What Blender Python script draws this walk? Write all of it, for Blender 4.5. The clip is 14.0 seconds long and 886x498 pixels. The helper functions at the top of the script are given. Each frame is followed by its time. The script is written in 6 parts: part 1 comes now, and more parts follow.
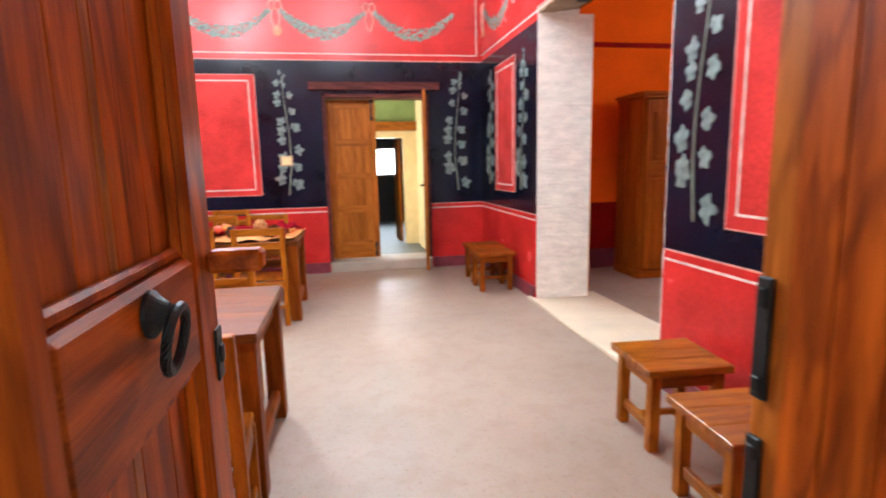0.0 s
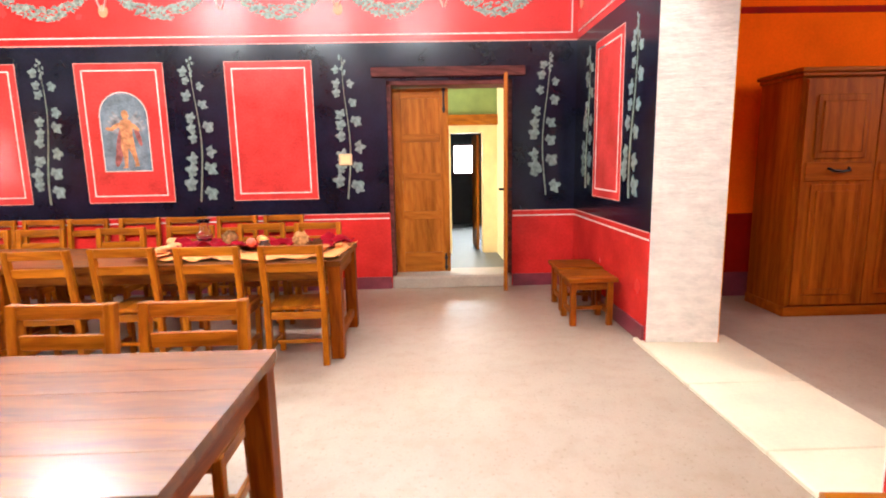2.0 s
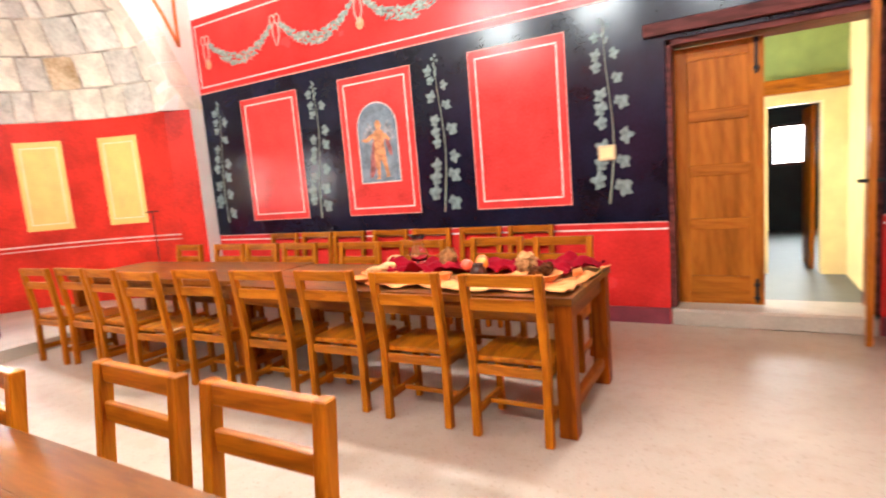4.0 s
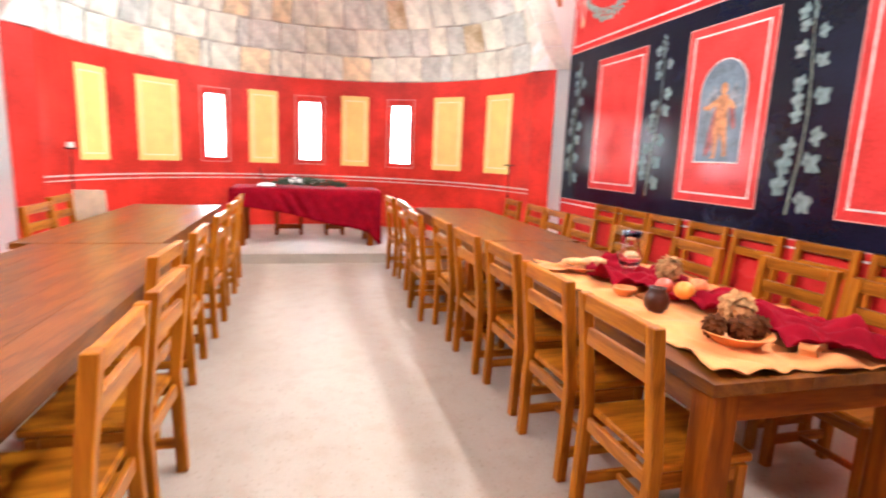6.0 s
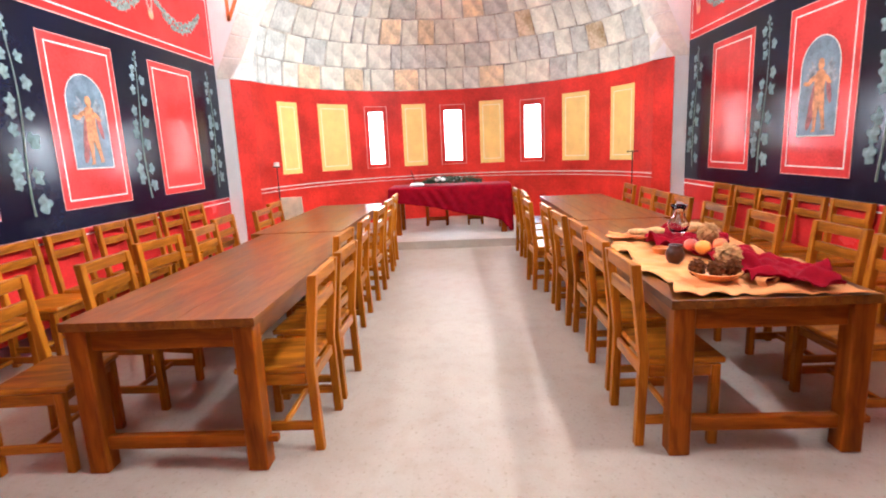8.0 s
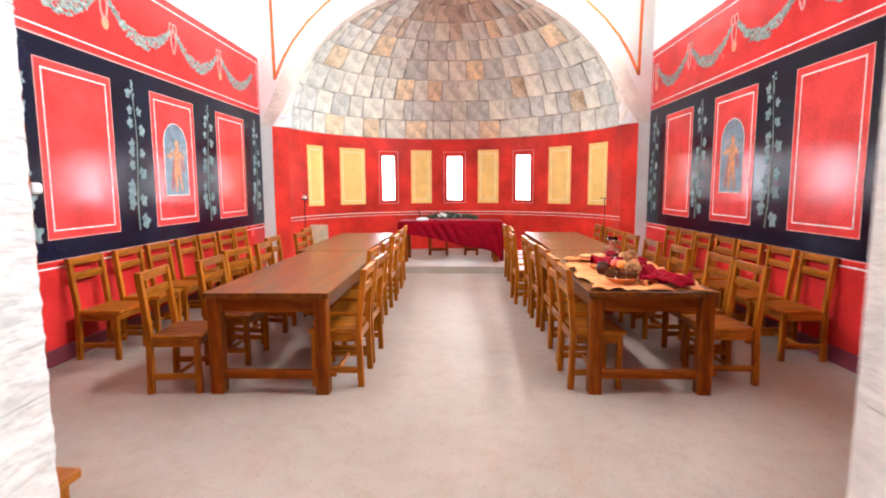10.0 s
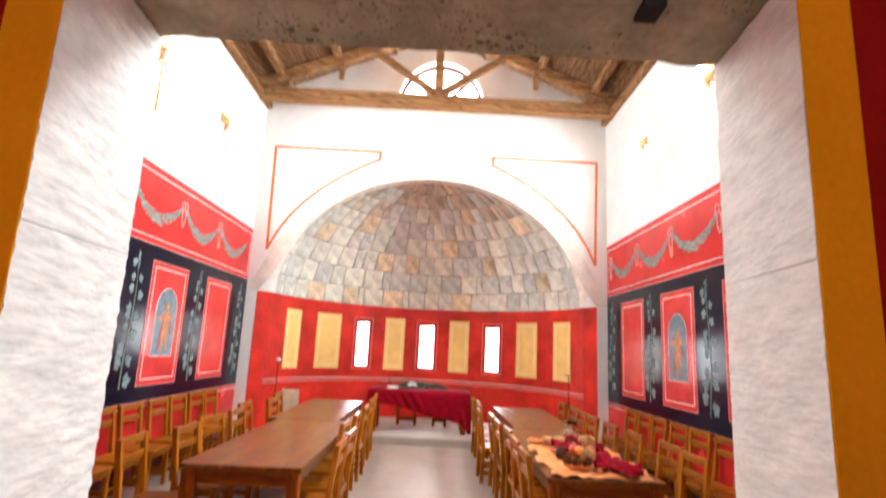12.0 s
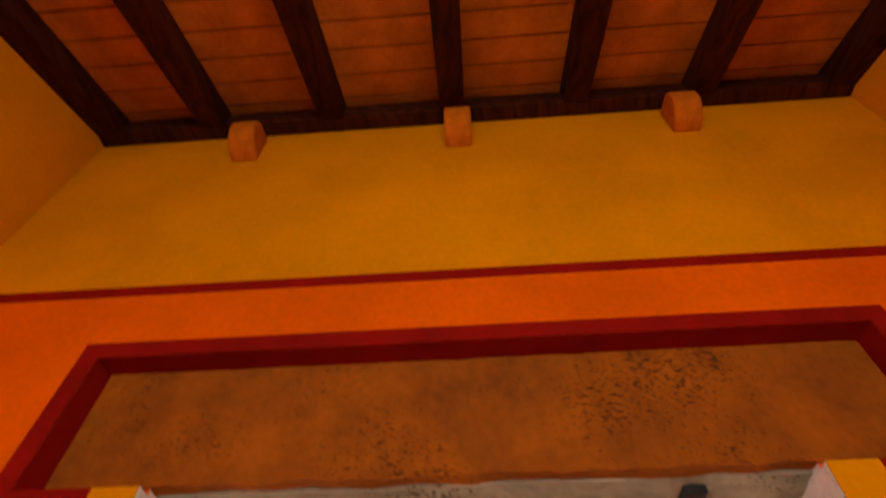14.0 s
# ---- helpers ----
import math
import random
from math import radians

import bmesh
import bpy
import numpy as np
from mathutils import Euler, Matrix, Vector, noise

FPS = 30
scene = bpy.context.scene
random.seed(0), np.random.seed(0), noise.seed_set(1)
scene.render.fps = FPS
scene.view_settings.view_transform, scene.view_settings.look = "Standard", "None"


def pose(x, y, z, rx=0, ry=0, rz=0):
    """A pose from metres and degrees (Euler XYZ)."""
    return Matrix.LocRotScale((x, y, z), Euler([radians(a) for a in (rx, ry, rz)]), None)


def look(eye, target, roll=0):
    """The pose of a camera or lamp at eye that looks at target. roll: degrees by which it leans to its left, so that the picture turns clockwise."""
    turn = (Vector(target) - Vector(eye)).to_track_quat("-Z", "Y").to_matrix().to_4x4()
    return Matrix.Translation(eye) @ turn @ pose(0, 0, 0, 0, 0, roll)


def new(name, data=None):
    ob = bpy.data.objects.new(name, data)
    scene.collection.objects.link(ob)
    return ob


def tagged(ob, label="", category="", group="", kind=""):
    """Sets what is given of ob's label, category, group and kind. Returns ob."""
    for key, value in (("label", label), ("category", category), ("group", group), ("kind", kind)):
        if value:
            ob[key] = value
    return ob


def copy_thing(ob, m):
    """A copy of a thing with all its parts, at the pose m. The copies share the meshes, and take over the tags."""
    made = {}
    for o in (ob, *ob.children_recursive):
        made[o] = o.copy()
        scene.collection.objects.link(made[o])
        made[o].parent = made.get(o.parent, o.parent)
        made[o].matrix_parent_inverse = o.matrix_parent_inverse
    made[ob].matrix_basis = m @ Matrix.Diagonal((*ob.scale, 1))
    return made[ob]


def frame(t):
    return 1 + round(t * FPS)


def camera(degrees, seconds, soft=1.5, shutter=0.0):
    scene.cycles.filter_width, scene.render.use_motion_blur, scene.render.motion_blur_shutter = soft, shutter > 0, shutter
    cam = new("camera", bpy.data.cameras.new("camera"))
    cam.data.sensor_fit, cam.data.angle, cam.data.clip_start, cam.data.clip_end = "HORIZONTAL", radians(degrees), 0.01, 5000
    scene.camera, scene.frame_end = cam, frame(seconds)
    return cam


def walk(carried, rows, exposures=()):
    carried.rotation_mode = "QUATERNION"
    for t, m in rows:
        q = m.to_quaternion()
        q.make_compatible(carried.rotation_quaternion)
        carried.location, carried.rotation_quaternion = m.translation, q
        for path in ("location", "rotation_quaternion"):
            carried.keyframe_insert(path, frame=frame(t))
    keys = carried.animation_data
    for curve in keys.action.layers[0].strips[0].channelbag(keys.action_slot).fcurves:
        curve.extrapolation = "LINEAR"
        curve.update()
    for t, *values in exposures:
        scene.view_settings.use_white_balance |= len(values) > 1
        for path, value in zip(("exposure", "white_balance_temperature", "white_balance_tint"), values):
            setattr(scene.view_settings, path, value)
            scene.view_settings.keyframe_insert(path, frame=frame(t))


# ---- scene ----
cam = camera(80.1, 14.0, 1.9, 0.5)
PATH = [
    (0, (0.639, 0.378, 1.535), (1.030, 2.489, 1.190), -1.3),
    (0.5, (0.697, 0.615, 1.522), (0.825, 2.754, 1.159), 0.0),
    (1, (0.762, 0.842, 1.580), (0.806, 2.990, 1.199), 1.1),
    (1.5, (0.826, 1.273, 1.561), (0.858, 3.25, 1.259), -1.1),
    (2, (0.877, 1.582, 1.573), (0.928, 3.555, 1.249), -1.1),
    (2.5, (0.882, 1.893, 1.559), (0.972, 3.872, 1.283), 1.3),
    (3, (0.849, 2.217, 1.55), (0.721, 4.196, 1.288), -2.2),
    (3.5, (0.877, 2.587, 1.531), (0.221, 4.459, 1.278), -0.5),
    (3.7, (0.905, 2.739, 1.509), (0.109, 4.556, 1.25), -2.4),
    (6, (1.454, 4.462, 1.49), (-0.45, 4.966, 1.145), 2.4),
    (6.5, (1.676, 4.63, 1.53), (-0.289, 4.73, 1.172), 2.5),
    (7, (1.963, 4.79, 1.552), (-0.009, 4.759, 1.219), 3.2),
    (7.5, (2.323, 4.773, 1.575), (0.369, 4.669, 1.164), 0.8),
    (7.7, (2.434, 4.757, 1.575), (0.477, 4.662, 1.173), -2.0),
    (9.8, (4.03, 4.648, 1.625), (2.045, 4.601, 1.389), -0.9),
    (10, (4.169, 4.73, 1.619), (2.184, 4.657, 1.388), -0.3),
    (10.1, (4.246, 4.761, 1.597), (2.261, 4.678, 1.372), -0.3),
    (10.5, (4.474, 4.708, 1.653), (2.488, 4.64, 1.427), 0.8),
    (11, (4.617, 4.691, 1.629), (2.622, 4.681, 1.492), 0.3),
    (11.1, (4.662, 4.687, 1.635), (2.663, 4.691, 1.569), 0.6),
    (11.5, (4.708, 4.671, 1.747), (2.712, 4.687, 1.875), 2.5),
    (12, (4.741, 4.702, 1.822), (2.776, 4.723, 2.193), 2.8),
    (12.5, (4.778, 4.704, 1.921), (2.915, 4.721, 2.648), 1.4),
    (13, (4.832, 4.717, 2.030), (2.991, 4.733, 3.187), 0.0),
    (13.5, (4.896, 4.697, 2.111), (3.299, 4.654, 3.586), 0.8),
    (14, (4.955, 4.684, 2.165), (3.592, 4.584, 3.855), 0.0),
]
TRUE = 0.92
EXPOSURES = [(0.0, 1.2, 5450, 4), (0.5, 1.45, 5400, 4), (1.0, 1.6, 5550, 4), (2.0, 1.6, 5900, 4), (3.7, 1.6, 6000, 4), (6.0, 1.5, 5450, 4),
             (7.7, 1.3, 5250, 4), (10.0, 1.15, 5350, 4), (11.0, 1.0, 5500, 4), (12.0, 0.9, 5600, 4), (12.5, 0.75, 5850, 4), (13.0, 0.65, 6200, 4),
             (14.0, 1.2, 6400, 4)]
walk(cam, [(t, look(TRUE * Vector(eye), TRUE * Vector(target), roll)) for t, eye, target, roll in PATH], EXPOSURES)

# ---- world and light ----
SKY = 0.12
world = bpy.data.worlds.new("world")
scene.world = world
world.use_nodes = True
wn = world.node_tree
sky = wn.nodes.new("ShaderNodeTexSky")
sky.sky_type, sky.sun_disc, sky.sun_elevation, sky.sun_rotation = "NISHITA", False, radians(48), radians(200)
wn.links.new(sky.outputs[0], wn.nodes["Background"].inputs[0])
wn.nodes["Background"].inputs[1].default_value = SKY
sun = new("sun", bpy.data.lights.new("sun", "SUN"))
sun.data.energy, sun.data.angle, sun.data.color = 3.0, radians(0.5), (1.0, 0.95, 0.88)
sun.matrix_world = look((0, 0, 20), (9.0, 6.0, 0))


# area lamps for the windows, and for fill where no window is built
def window_or_fill_light(name, eye, target, width, height, power, color=(1.0, 0.97, 0.93)):
    ob = new(name, bpy.data.lights.new(name, "AREA"))
    ob.data.shape, ob.data.size, ob.data.size_y = "RECTANGLE", width, height
    ob.data.energy, ob.data.color = power, color
    ob.matrix_world = look(eye, target)
    return ob


# the room
XA, XC, XY, YL, YR, YM = -5.75, 2.70, 3.29, 0.96, 8.15, 4.56
WALL_TOP, RIDGE = 6.75, 8.50
DADO, BAND, BAND_TOP = 0.965, 2.99, 4.01
OY0, OY1, OTOP, LIN = 3.49, 5.84, 3.115, 0.13
LY0, LY1, LTOP, JT, SW = 3.0, 6.355, 3.70, 3.045, 0.08
SX, SR, SZ, SB = -5.55, 3.23, 2.78, 2.56
# third pair is out of view, added by spacing; its lamps balance the stone jambs
UP_WINDOWS = [(-4.6, -3.6), (-2.2, -1.2), (0.2, 1.2)]
UW0, UW1 = 4.65, 5.80

for i, (a, b) in enumerate(UP_WINDOWS):
    window_or_fill_light("window_or_fill_light", ((a + b) / 2, YL - 0.42, 5.3), ((a + b) / 2, 4.5, 3.6), b - a, UW1 - UW0, (125, 115, 75)[i])
    window_or_fill_light("window_or_fill_light", ((a + b) / 2, YR + 0.42, 5.3), ((a + b) / 2, 4.5, 3.6), b - a, UW1 - UW0, (205, 205, 280)[i])
window_or_fill_light("window_or_fill_light", (XA - 0.42, 4.62, 7.35), (0, 4.6, 4.0), 1.7, 0.8, 110)
# fill lamp added inside the passage, whose walls have no window
window_or_fill_light("window_or_fill_light", (-0.9, 9.6, 1.7), (3, 9.6, 1.3), 1.3, 1.2, 40)
window_or_fill_light("window_or_fill_light", (1.85, 15.3, 1.62), (1.85, 8, 1.2), 0.7, 0.7, 40)
# fill lamp added in the windowless lobby to light the door leaves
window_or_fill_light("window_or_fill_light", (0.7, -1.9, 1.7), (0.7, 3.0, 1.2), 1.6, 2.0, 13)
for ang in (-29.0, -0.3, 29.5):
    c, s = math.cos(radians(ang)), math.sin(radians(ang))
    window_or_fill_light("window_or_fill_light", (SX - (SR + 0.40) * c, YM + (SR + 0.40) * s, 1.86), (SX, YM, 1.5), 0.30, 1.0, 10)

# ---- materials ----


def mat(name, color, rough=0.5, metal=0.0, var=0.12, scale=6.0, grain=60.0, bump=0.15, coat=0.0, per_object=0.0, second=None, stretch=(1, 1, 1), spec=0.5, dist=0.004):
    m = bpy.data.materials.new(name)
    m.use_nodes = True
    nt = m.node_tree
    n, l = nt.nodes, nt.links
    p = n["Principled BSDF"]
    tc = n.new("ShaderNodeTexCoord")
    mp = n.new("ShaderNodeMapping")
    mp.inputs["Scale"].default_value = stretch
    l.new(tc.outputs["Object"], mp.inputs[0])
    big = n.new("ShaderNodeTexNoise")
    big.inputs["Scale"].default_value, big.inputs["Detail"].default_value = scale, 5
    fine = n.new("ShaderNodeTexNoise")
    fine.inputs["Scale"].default_value, fine.inputs["Detail"].default_value = grain, 4
    l.new(mp.outputs[0], big.inputs[0])
    l.new(mp.outputs[0], fine.inputs[0])
    add = n.new("ShaderNodeMath")
    add.operation = "MULTIPLY_ADD"
    l.new(fine.outputs[0], add.inputs[0])
    add.inputs[1].default_value = 0.45
    l.new(big.outputs[0], add.inputs[2])
    ramp = n.new("ShaderNodeValToRGB")
    ramp.color_ramp.elements[0].position, ramp.color_ramp.elements[1].position = 0.5, 0.95
    dark = [c * (1 - var * 1.6) for c in color]
    light = second if second else [min(1, c * (1 + var)) for c in color]
    ramp.color_ramp.elements[0].color = (*dark, 1)
    ramp.color_ramp.elements[1].color = (*light, 1)
    l.new(add.outputs[0], ramp.inputs[0])
    out = ramp.outputs[0]
    if per_object:
        info = n.new("ShaderNodeObjectInfo")
        hsv = n.new("ShaderNodeHueSaturation")
        rng = n.new("ShaderNodeMapRange")
        rng.inputs["To Min"].default_value, rng.inputs["To Max"].default_value = 1 - per_object, 1 + per_object
        l.new(info.outputs["Random"], rng.inputs[0])
        l.new(rng.outputs[0], hsv.inputs["Value"])
        l.new(out, hsv.inputs["Color"])
        out = hsv.outputs[0]
    l.new(out, p.inputs["Base Color"])
    rr = n.new("ShaderNodeMapRange")
    rr.inputs["To Min"].default_value, rr.inputs["To Max"].default_value = max(0.02, rough - 0.1), min(1, rough + 0.1)
    l.new(big.outputs[0], rr.inputs[0])
    l.new(rr.outputs[0], p.inputs["Roughness"])
    p.inputs["Metallic"].default_value = metal
    p.inputs["Coat Weight"].default_value = coat
    p.inputs["Coat Roughness"].default_value = 0.26
    p.inputs["Specular IOR Level"].default_value = spec
    bp = n.new("ShaderNodeBump")
    bp.inputs["Strength"].default_value, bp.inputs["Distance"].default_value = bump, dist
    l.new(add.outputs[0], bp.inputs["Height"])
    l.new(bp.outputs[0], p.inputs["Normal"])
    return m


def pitted(name, color, spots, amount, sizes=((17.0, 0.20), (52.0, 0.30)), stretch=(1, 0.45, 1.3)):
    """Porous stone: a base with dark pits of two sizes."""
    m = mat(name, color, 0.85, var=0.22, scale=4, grain=30, bump=0.6, dist=0.01, spec=0.2)
    n, l = m.node_tree.nodes, m.node_tree.links
    p = n["Principled BSDF"]
    base = p.inputs["Base Color"].links[0].from_socket
    tc = n.new("ShaderNodeTexCoord")
    total = None
    for scale, size in sizes:
        v = n.new("ShaderNodeTexVoronoi")
        v.inputs["Scale"].default_value = scale
        mp = n.new("ShaderNodeMapping")
        mp.inputs["Scale"].default_value = stretch
        l.new(tc.outputs["Object"], mp.inputs[0])
        l.new(mp.outputs[0], v.inputs["Vector"])
        no = n.new("ShaderNodeTexNoise")
        no.inputs["Scale"].default_value = 1.7
        l.new(tc.outputs["Object"], no.inputs["Vector"])
        lim = n.new("ShaderNodeMapRange")
        lim.inputs["From Min"].default_value, lim.inputs["From Max"].default_value = 0.42, 0.68
        lim.inputs["To Min"].default_value, lim.inputs["To Max"].default_value = 0.02, size
        l.new(no.outputs[0], lim.inputs[0])
        less = n.new("ShaderNodeMath")
        less.operation = "LESS_THAN"
        l.new(v.outputs["Distance"], less.inputs[0])
        l.new(lim.outputs[0], less.inputs[1])
        if total is None:
            total = less
        else:
            mx = n.new("ShaderNodeMath")
            mx.operation = "MAXIMUM"
            l.new(total.outputs[0], mx.inputs[0])
            l.new(less.outputs[0], mx.inputs[1])
            total = mx
    mix = n.new("ShaderNodeMix")
    mix.data_type = "RGBA"
    fac = n.new("ShaderNodeMath")
    fac.operation = "MULTIPLY"
    fac.inputs[1].default_value = amount
    l.new(total.outputs[0], fac.inputs[0])
    l.new(fac.outputs[0], mix.inputs[0])
    l.new(base, mix.inputs[6])
    mix.inputs[7].default_value = (*spots, 1)
    l.new(mix.outputs[2], p.inputs["Base Color"])
    b2 = n.new("ShaderNodeBump")
    b2.invert = True
    b2.inputs["Strength"].default_value, b2.inputs["Distance"].default_value = 0.8, 0.01
    l.new(total.outputs[0], b2.inputs["Height"])
    l.new(p.inputs["Normal"].links[0].from_socket, b2.inputs["Normal"])
    l.new(b2.outputs[0], p.inputs["Normal"])
    return m


def wood(name, dark, light, rough=0.42, ring=7.0, axis="x", coat=0.28, per_object=0.12, streak=0.5):
    """Varnished timber with stretched grain along one axis and darker growth rings wandering through it."""
    stretch = {"x": (0.35, ring, ring), "y": (ring, 0.35, ring), "z": (ring, ring, 0.35)}[axis]
    m = mat(name, dark, rough=rough, coat=coat, scale=2.2, grain=26, bump=0.12, per_object=per_object, second=light, dist=0.002, spec=0.1, stretch=stretch)
    n, l = m.node_tree.nodes, m.node_tree.links
    p = n["Principled BSDF"]
    base = p.inputs["Base Color"].links[0].from_socket
    info = n.new("ShaderNodeObjectInfo")
    tc = n.new("ShaderNodeTexCoord")
    shift = n.new("ShaderNodeVectorMath")
    shift.operation = "MULTIPLY_ADD"
    shift.inputs[1].default_value = (3.7, 2.3, 5.1)
    l.new(info.outputs["Random"], shift.inputs[0])
    l.new(tc.outputs["Object"], shift.inputs[2])
    mp = n.new("ShaderNodeMapping")
    mp.inputs["Scale"].default_value = {"x": (0.22, 1, 1), "y": (1, 0.22, 1), "z": (1, 1, 0.22)}[axis]
    l.new(shift.outputs[0], mp.inputs[0])
    wave = n.new("ShaderNodeTexWave")
    wave.wave_type, wave.bands_direction = "BANDS", "DIAGONAL"
    wave.inputs["Scale"].default_value, wave.inputs["Distortion"].default_value = 5.5, 9.0
    wave.inputs["Detail"].default_value, wave.inputs["Detail Scale"].default_value = 3.0, 1.6
    l.new(mp.outputs[0], wave.inputs["Vector"])
    ramp = n.new("ShaderNodeValToRGB")
    ramp.color_ramp.elements[0].position, ramp.color_ramp.elements[1].position = 0.05, 0.55
    k = 1 - streak * 0.75
    ramp.color_ramp.elements[0].color = (k, k * 0.92, k * 0.85, 1)
    ramp.color_ramp.elements[1].color = (1, 1, 1, 1)
    l.new(wave.outputs["Fac"], ramp.inputs[0])
    mix = n.new("ShaderNodeMix")
    mix.data_type, mix.blend_type = "RGBA", "MULTIPLY"
    mix.inputs[0].default_value = 1.0
    l.new(base, mix.inputs[6])
    l.new(ramp.outputs[0], mix.inputs[7])
    l.new(mix.outputs[2], p.inputs["Base Color"])
    return m


def floor_mat(name, color):
    """Polished screed: broad clouding, small dark specks and worn shinier patches."""
    m = mat(name, color, 0.50, var=0.07, scale=0.9, grain=70, bump=0.10, spec=0.35)
    n, l = m.node_tree.nodes, m.node_tree.links
    p = n["Principled BSDF"]
    base = p.inputs["Base Color"].links[0].from_socket
    tc = n.new("ShaderNodeTexCoord")
    out = base
    for scale, lo, hi, shade in ((1.4, 0.34, 0.62, 0.93), (7.0, 0.36, 0.52, 0.95), (38.0, 0.33, 0.40, 0.82)):
        no = n.new("ShaderNodeTexNoise")
        no.inputs["Scale"].default_value, no.inputs["Detail"].default_value = scale, 6
        l.new(tc.outputs["Object"], no.inputs["Vector"])
        ramp = n.new("ShaderNodeValToRGB")
        ramp.color_ramp.elements[0].position, ramp.color_ramp.elements[1].position = lo, hi
        ramp.color_ramp.elements[0].color = (shade, shade * 0.97, shade * 0.94, 1)
        ramp.color_ramp.elements[1].color = (1, 1, 1, 1)
        l.new(no.outputs[0], ramp.inputs[0])
        mix = n.new("ShaderNodeMix")
        mix.data_type, mix.blend_type = "RGBA", "MULTIPLY"
        mix.inputs[0].default_value = 1.0
        l.new(out, mix.inputs[6])
        l.new(ramp.outputs[0], mix.inputs[7])
        out = mix.outputs[2]
    l.new(out, p.inputs["Base Color"])
    return m


M = {}
M["red"] = mat("red_plaster", (0.57, 0.026, 0.023), 0.24, var=0.18, scale=2.2, grain=45, bump=0.05, spec=0.24)
M["apse_red"] = mat("apse_red_plaster", (0.60, 0.026, 0.014), 0.5, var=0.26, scale=2.0, grain=30, bump=0.15, spec=0.2)
M["panel_red"] = mat("panel_red_paint", (0.63, 0.046, 0.041), 0.17, var=0.22, scale=2.5, grain=40, bump=0.03, spec=0.28)
M["black"] = mat("black_plaster", (0.006, 0.007, 0.019), 0.17, var=0.35, scale=2.4, grain=50, bump=0.03, spec=0.24)
M["purple"] = mat("purple_plaster", (0.19, 0.028, 0.045), 0.4, var=0.2, scale=5, bump=0.1)
M["line"] = mat("white_paint_line", (0.82, 0.70, 0.62), 0.5, var=0.25, scale=14, bump=0.05)
M["white"] = mat("white_plaster", (0.80, 0.77, 0.72), 0.85, var=0.05, scale=2.5, grain=40, bump=0.25)
M["rough_white"] = mat("hammered_limestone", (0.84, 0.80, 0.73), 0.9, var=0.10, scale=5, grain=24, bump=0.5, stretch=(1.0, 1.0, 2.6), dist=0.008, spec=0.2)
M["limestone"] = mat("cream_limestone", (0.76, 0.70, 0.59), 0.8, var=0.12, scale=3, grain=24, bump=0.6, dist=0.012, spec=0.15)
M["pitted"] = pitted("pitted_stone", (0.40, 0.315, 0.21), (0.09, 0.06, 0.035), 0.8, ((16.0, 0.30), (44.0, 0.42)), (1, 0.8, 1))
M["orange_pitted"] = pitted("orange_washed_stone", (0.35, 0.084, 0.001), (0.05, 0.012, 0.001), 0.75, ((30.0, 0.22), (85.0, 0.36)), (1, 0.36, 1.4))
M["stone"] = mat("dome_stone", (0.66, 0.645, 0.52), 0.9, var=0.16, scale=4, grain=22, bump=0.4, per_object=0.13, second=(0.86, 0.84, 0.70), dist=0.012, spec=0.1)
M["ochre_stone"] = mat("dome_ochre_stone", (0.76, 0.62, 0.40), 0.9, var=0.22, scale=5, grain=22, bump=0.4, per_object=0.10, dist=0.012, spec=0.1)
M["rust_stone"] = mat("dome_rust_stone", (0.66, 0.44, 0.19), 0.9, var=0.35, scale=3, grain=22, bump=0.4, per_object=0.10, second=(0.74, 0.62, 0.42), dist=0.012, spec=0.1)
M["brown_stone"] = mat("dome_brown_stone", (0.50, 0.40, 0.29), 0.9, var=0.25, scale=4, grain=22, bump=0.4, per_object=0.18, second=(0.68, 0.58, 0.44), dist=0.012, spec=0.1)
M["grey_stone"] = mat("dome_grey_stone", (0.62, 0.625, 0.55), 0.9, var=0.2, scale=5, grain=22, bump=0.4, per_object=0.13, dist=0.012, spec=0.1)
M["mortar"] = mat("mortar", (0.50, 0.465, 0.375), 0.95, var=0.45, scale=4, bump=0.5)
M["yellow"] = mat("yellow_paint", (0.88, 0.60, 0.17), 0.55, var=0.07, scale=5, bump=0.06)
M["pale_line"] = mat("pale_yellow_line", (0.92, 0.78, 0.45), 0.5, var=0.1, scale=9, bump=0.05)
M["orange"] = mat("orange_plaster", (0.86, 0.128, 0.0), 0.9, var=0.10, scale=1.6, grain=40, bump=0.12, spec=0.02)
M["ochre"] = mat("ochre_plaster", (0.78, 0.275, 0.0), 0.9, var=0.09, scale=1.6, grain=40, bump=0.12, spec=0.02)
M["dark_red"] = mat("dark_red_paint", (0.28, 0.004, 0.001), 0.8, var=0.15, scale=4, bump=0.1, spec=0.1)
M["orange_line"] = mat("orange_painted_line", (0.70, 0.16, 0.025), 0.6, var=0.15, scale=8, bump=0.05)
M["floor"] = floor_mat("polished_screed", (0.405, 0.322, 0.256))
M["step"] = mat("worn_step_stone", (0.41, 0.34, 0.27), 0.6, var=0.14, scale=2.2, grain=50, bump=0.25)
M["grey_floor"] = mat("plain_dark_grey", (0.12, 0.125, 0.12), 0.6, var=0.15, scale=3, grain=50, bump=0.2)
M["threshold"] = mat("threshold_limestone", (0.76, 0.66, 0.50), 0.5, var=0.07, scale=2.5, grain=40, bump=0.12)
M["chair_x"] = wood("chair_oak_x", (0.235, 0.062, 0.0015), (0.49, 0.160, 0.005), axis="x", rough=0.42, coat=0.5, streak=0.3)
M["chair_y"] = wood("chair_oak_y", (0.235, 0.062, 0.0015), (0.49, 0.160, 0.005), axis="y", rough=0.42, coat=0.2, streak=0.3)
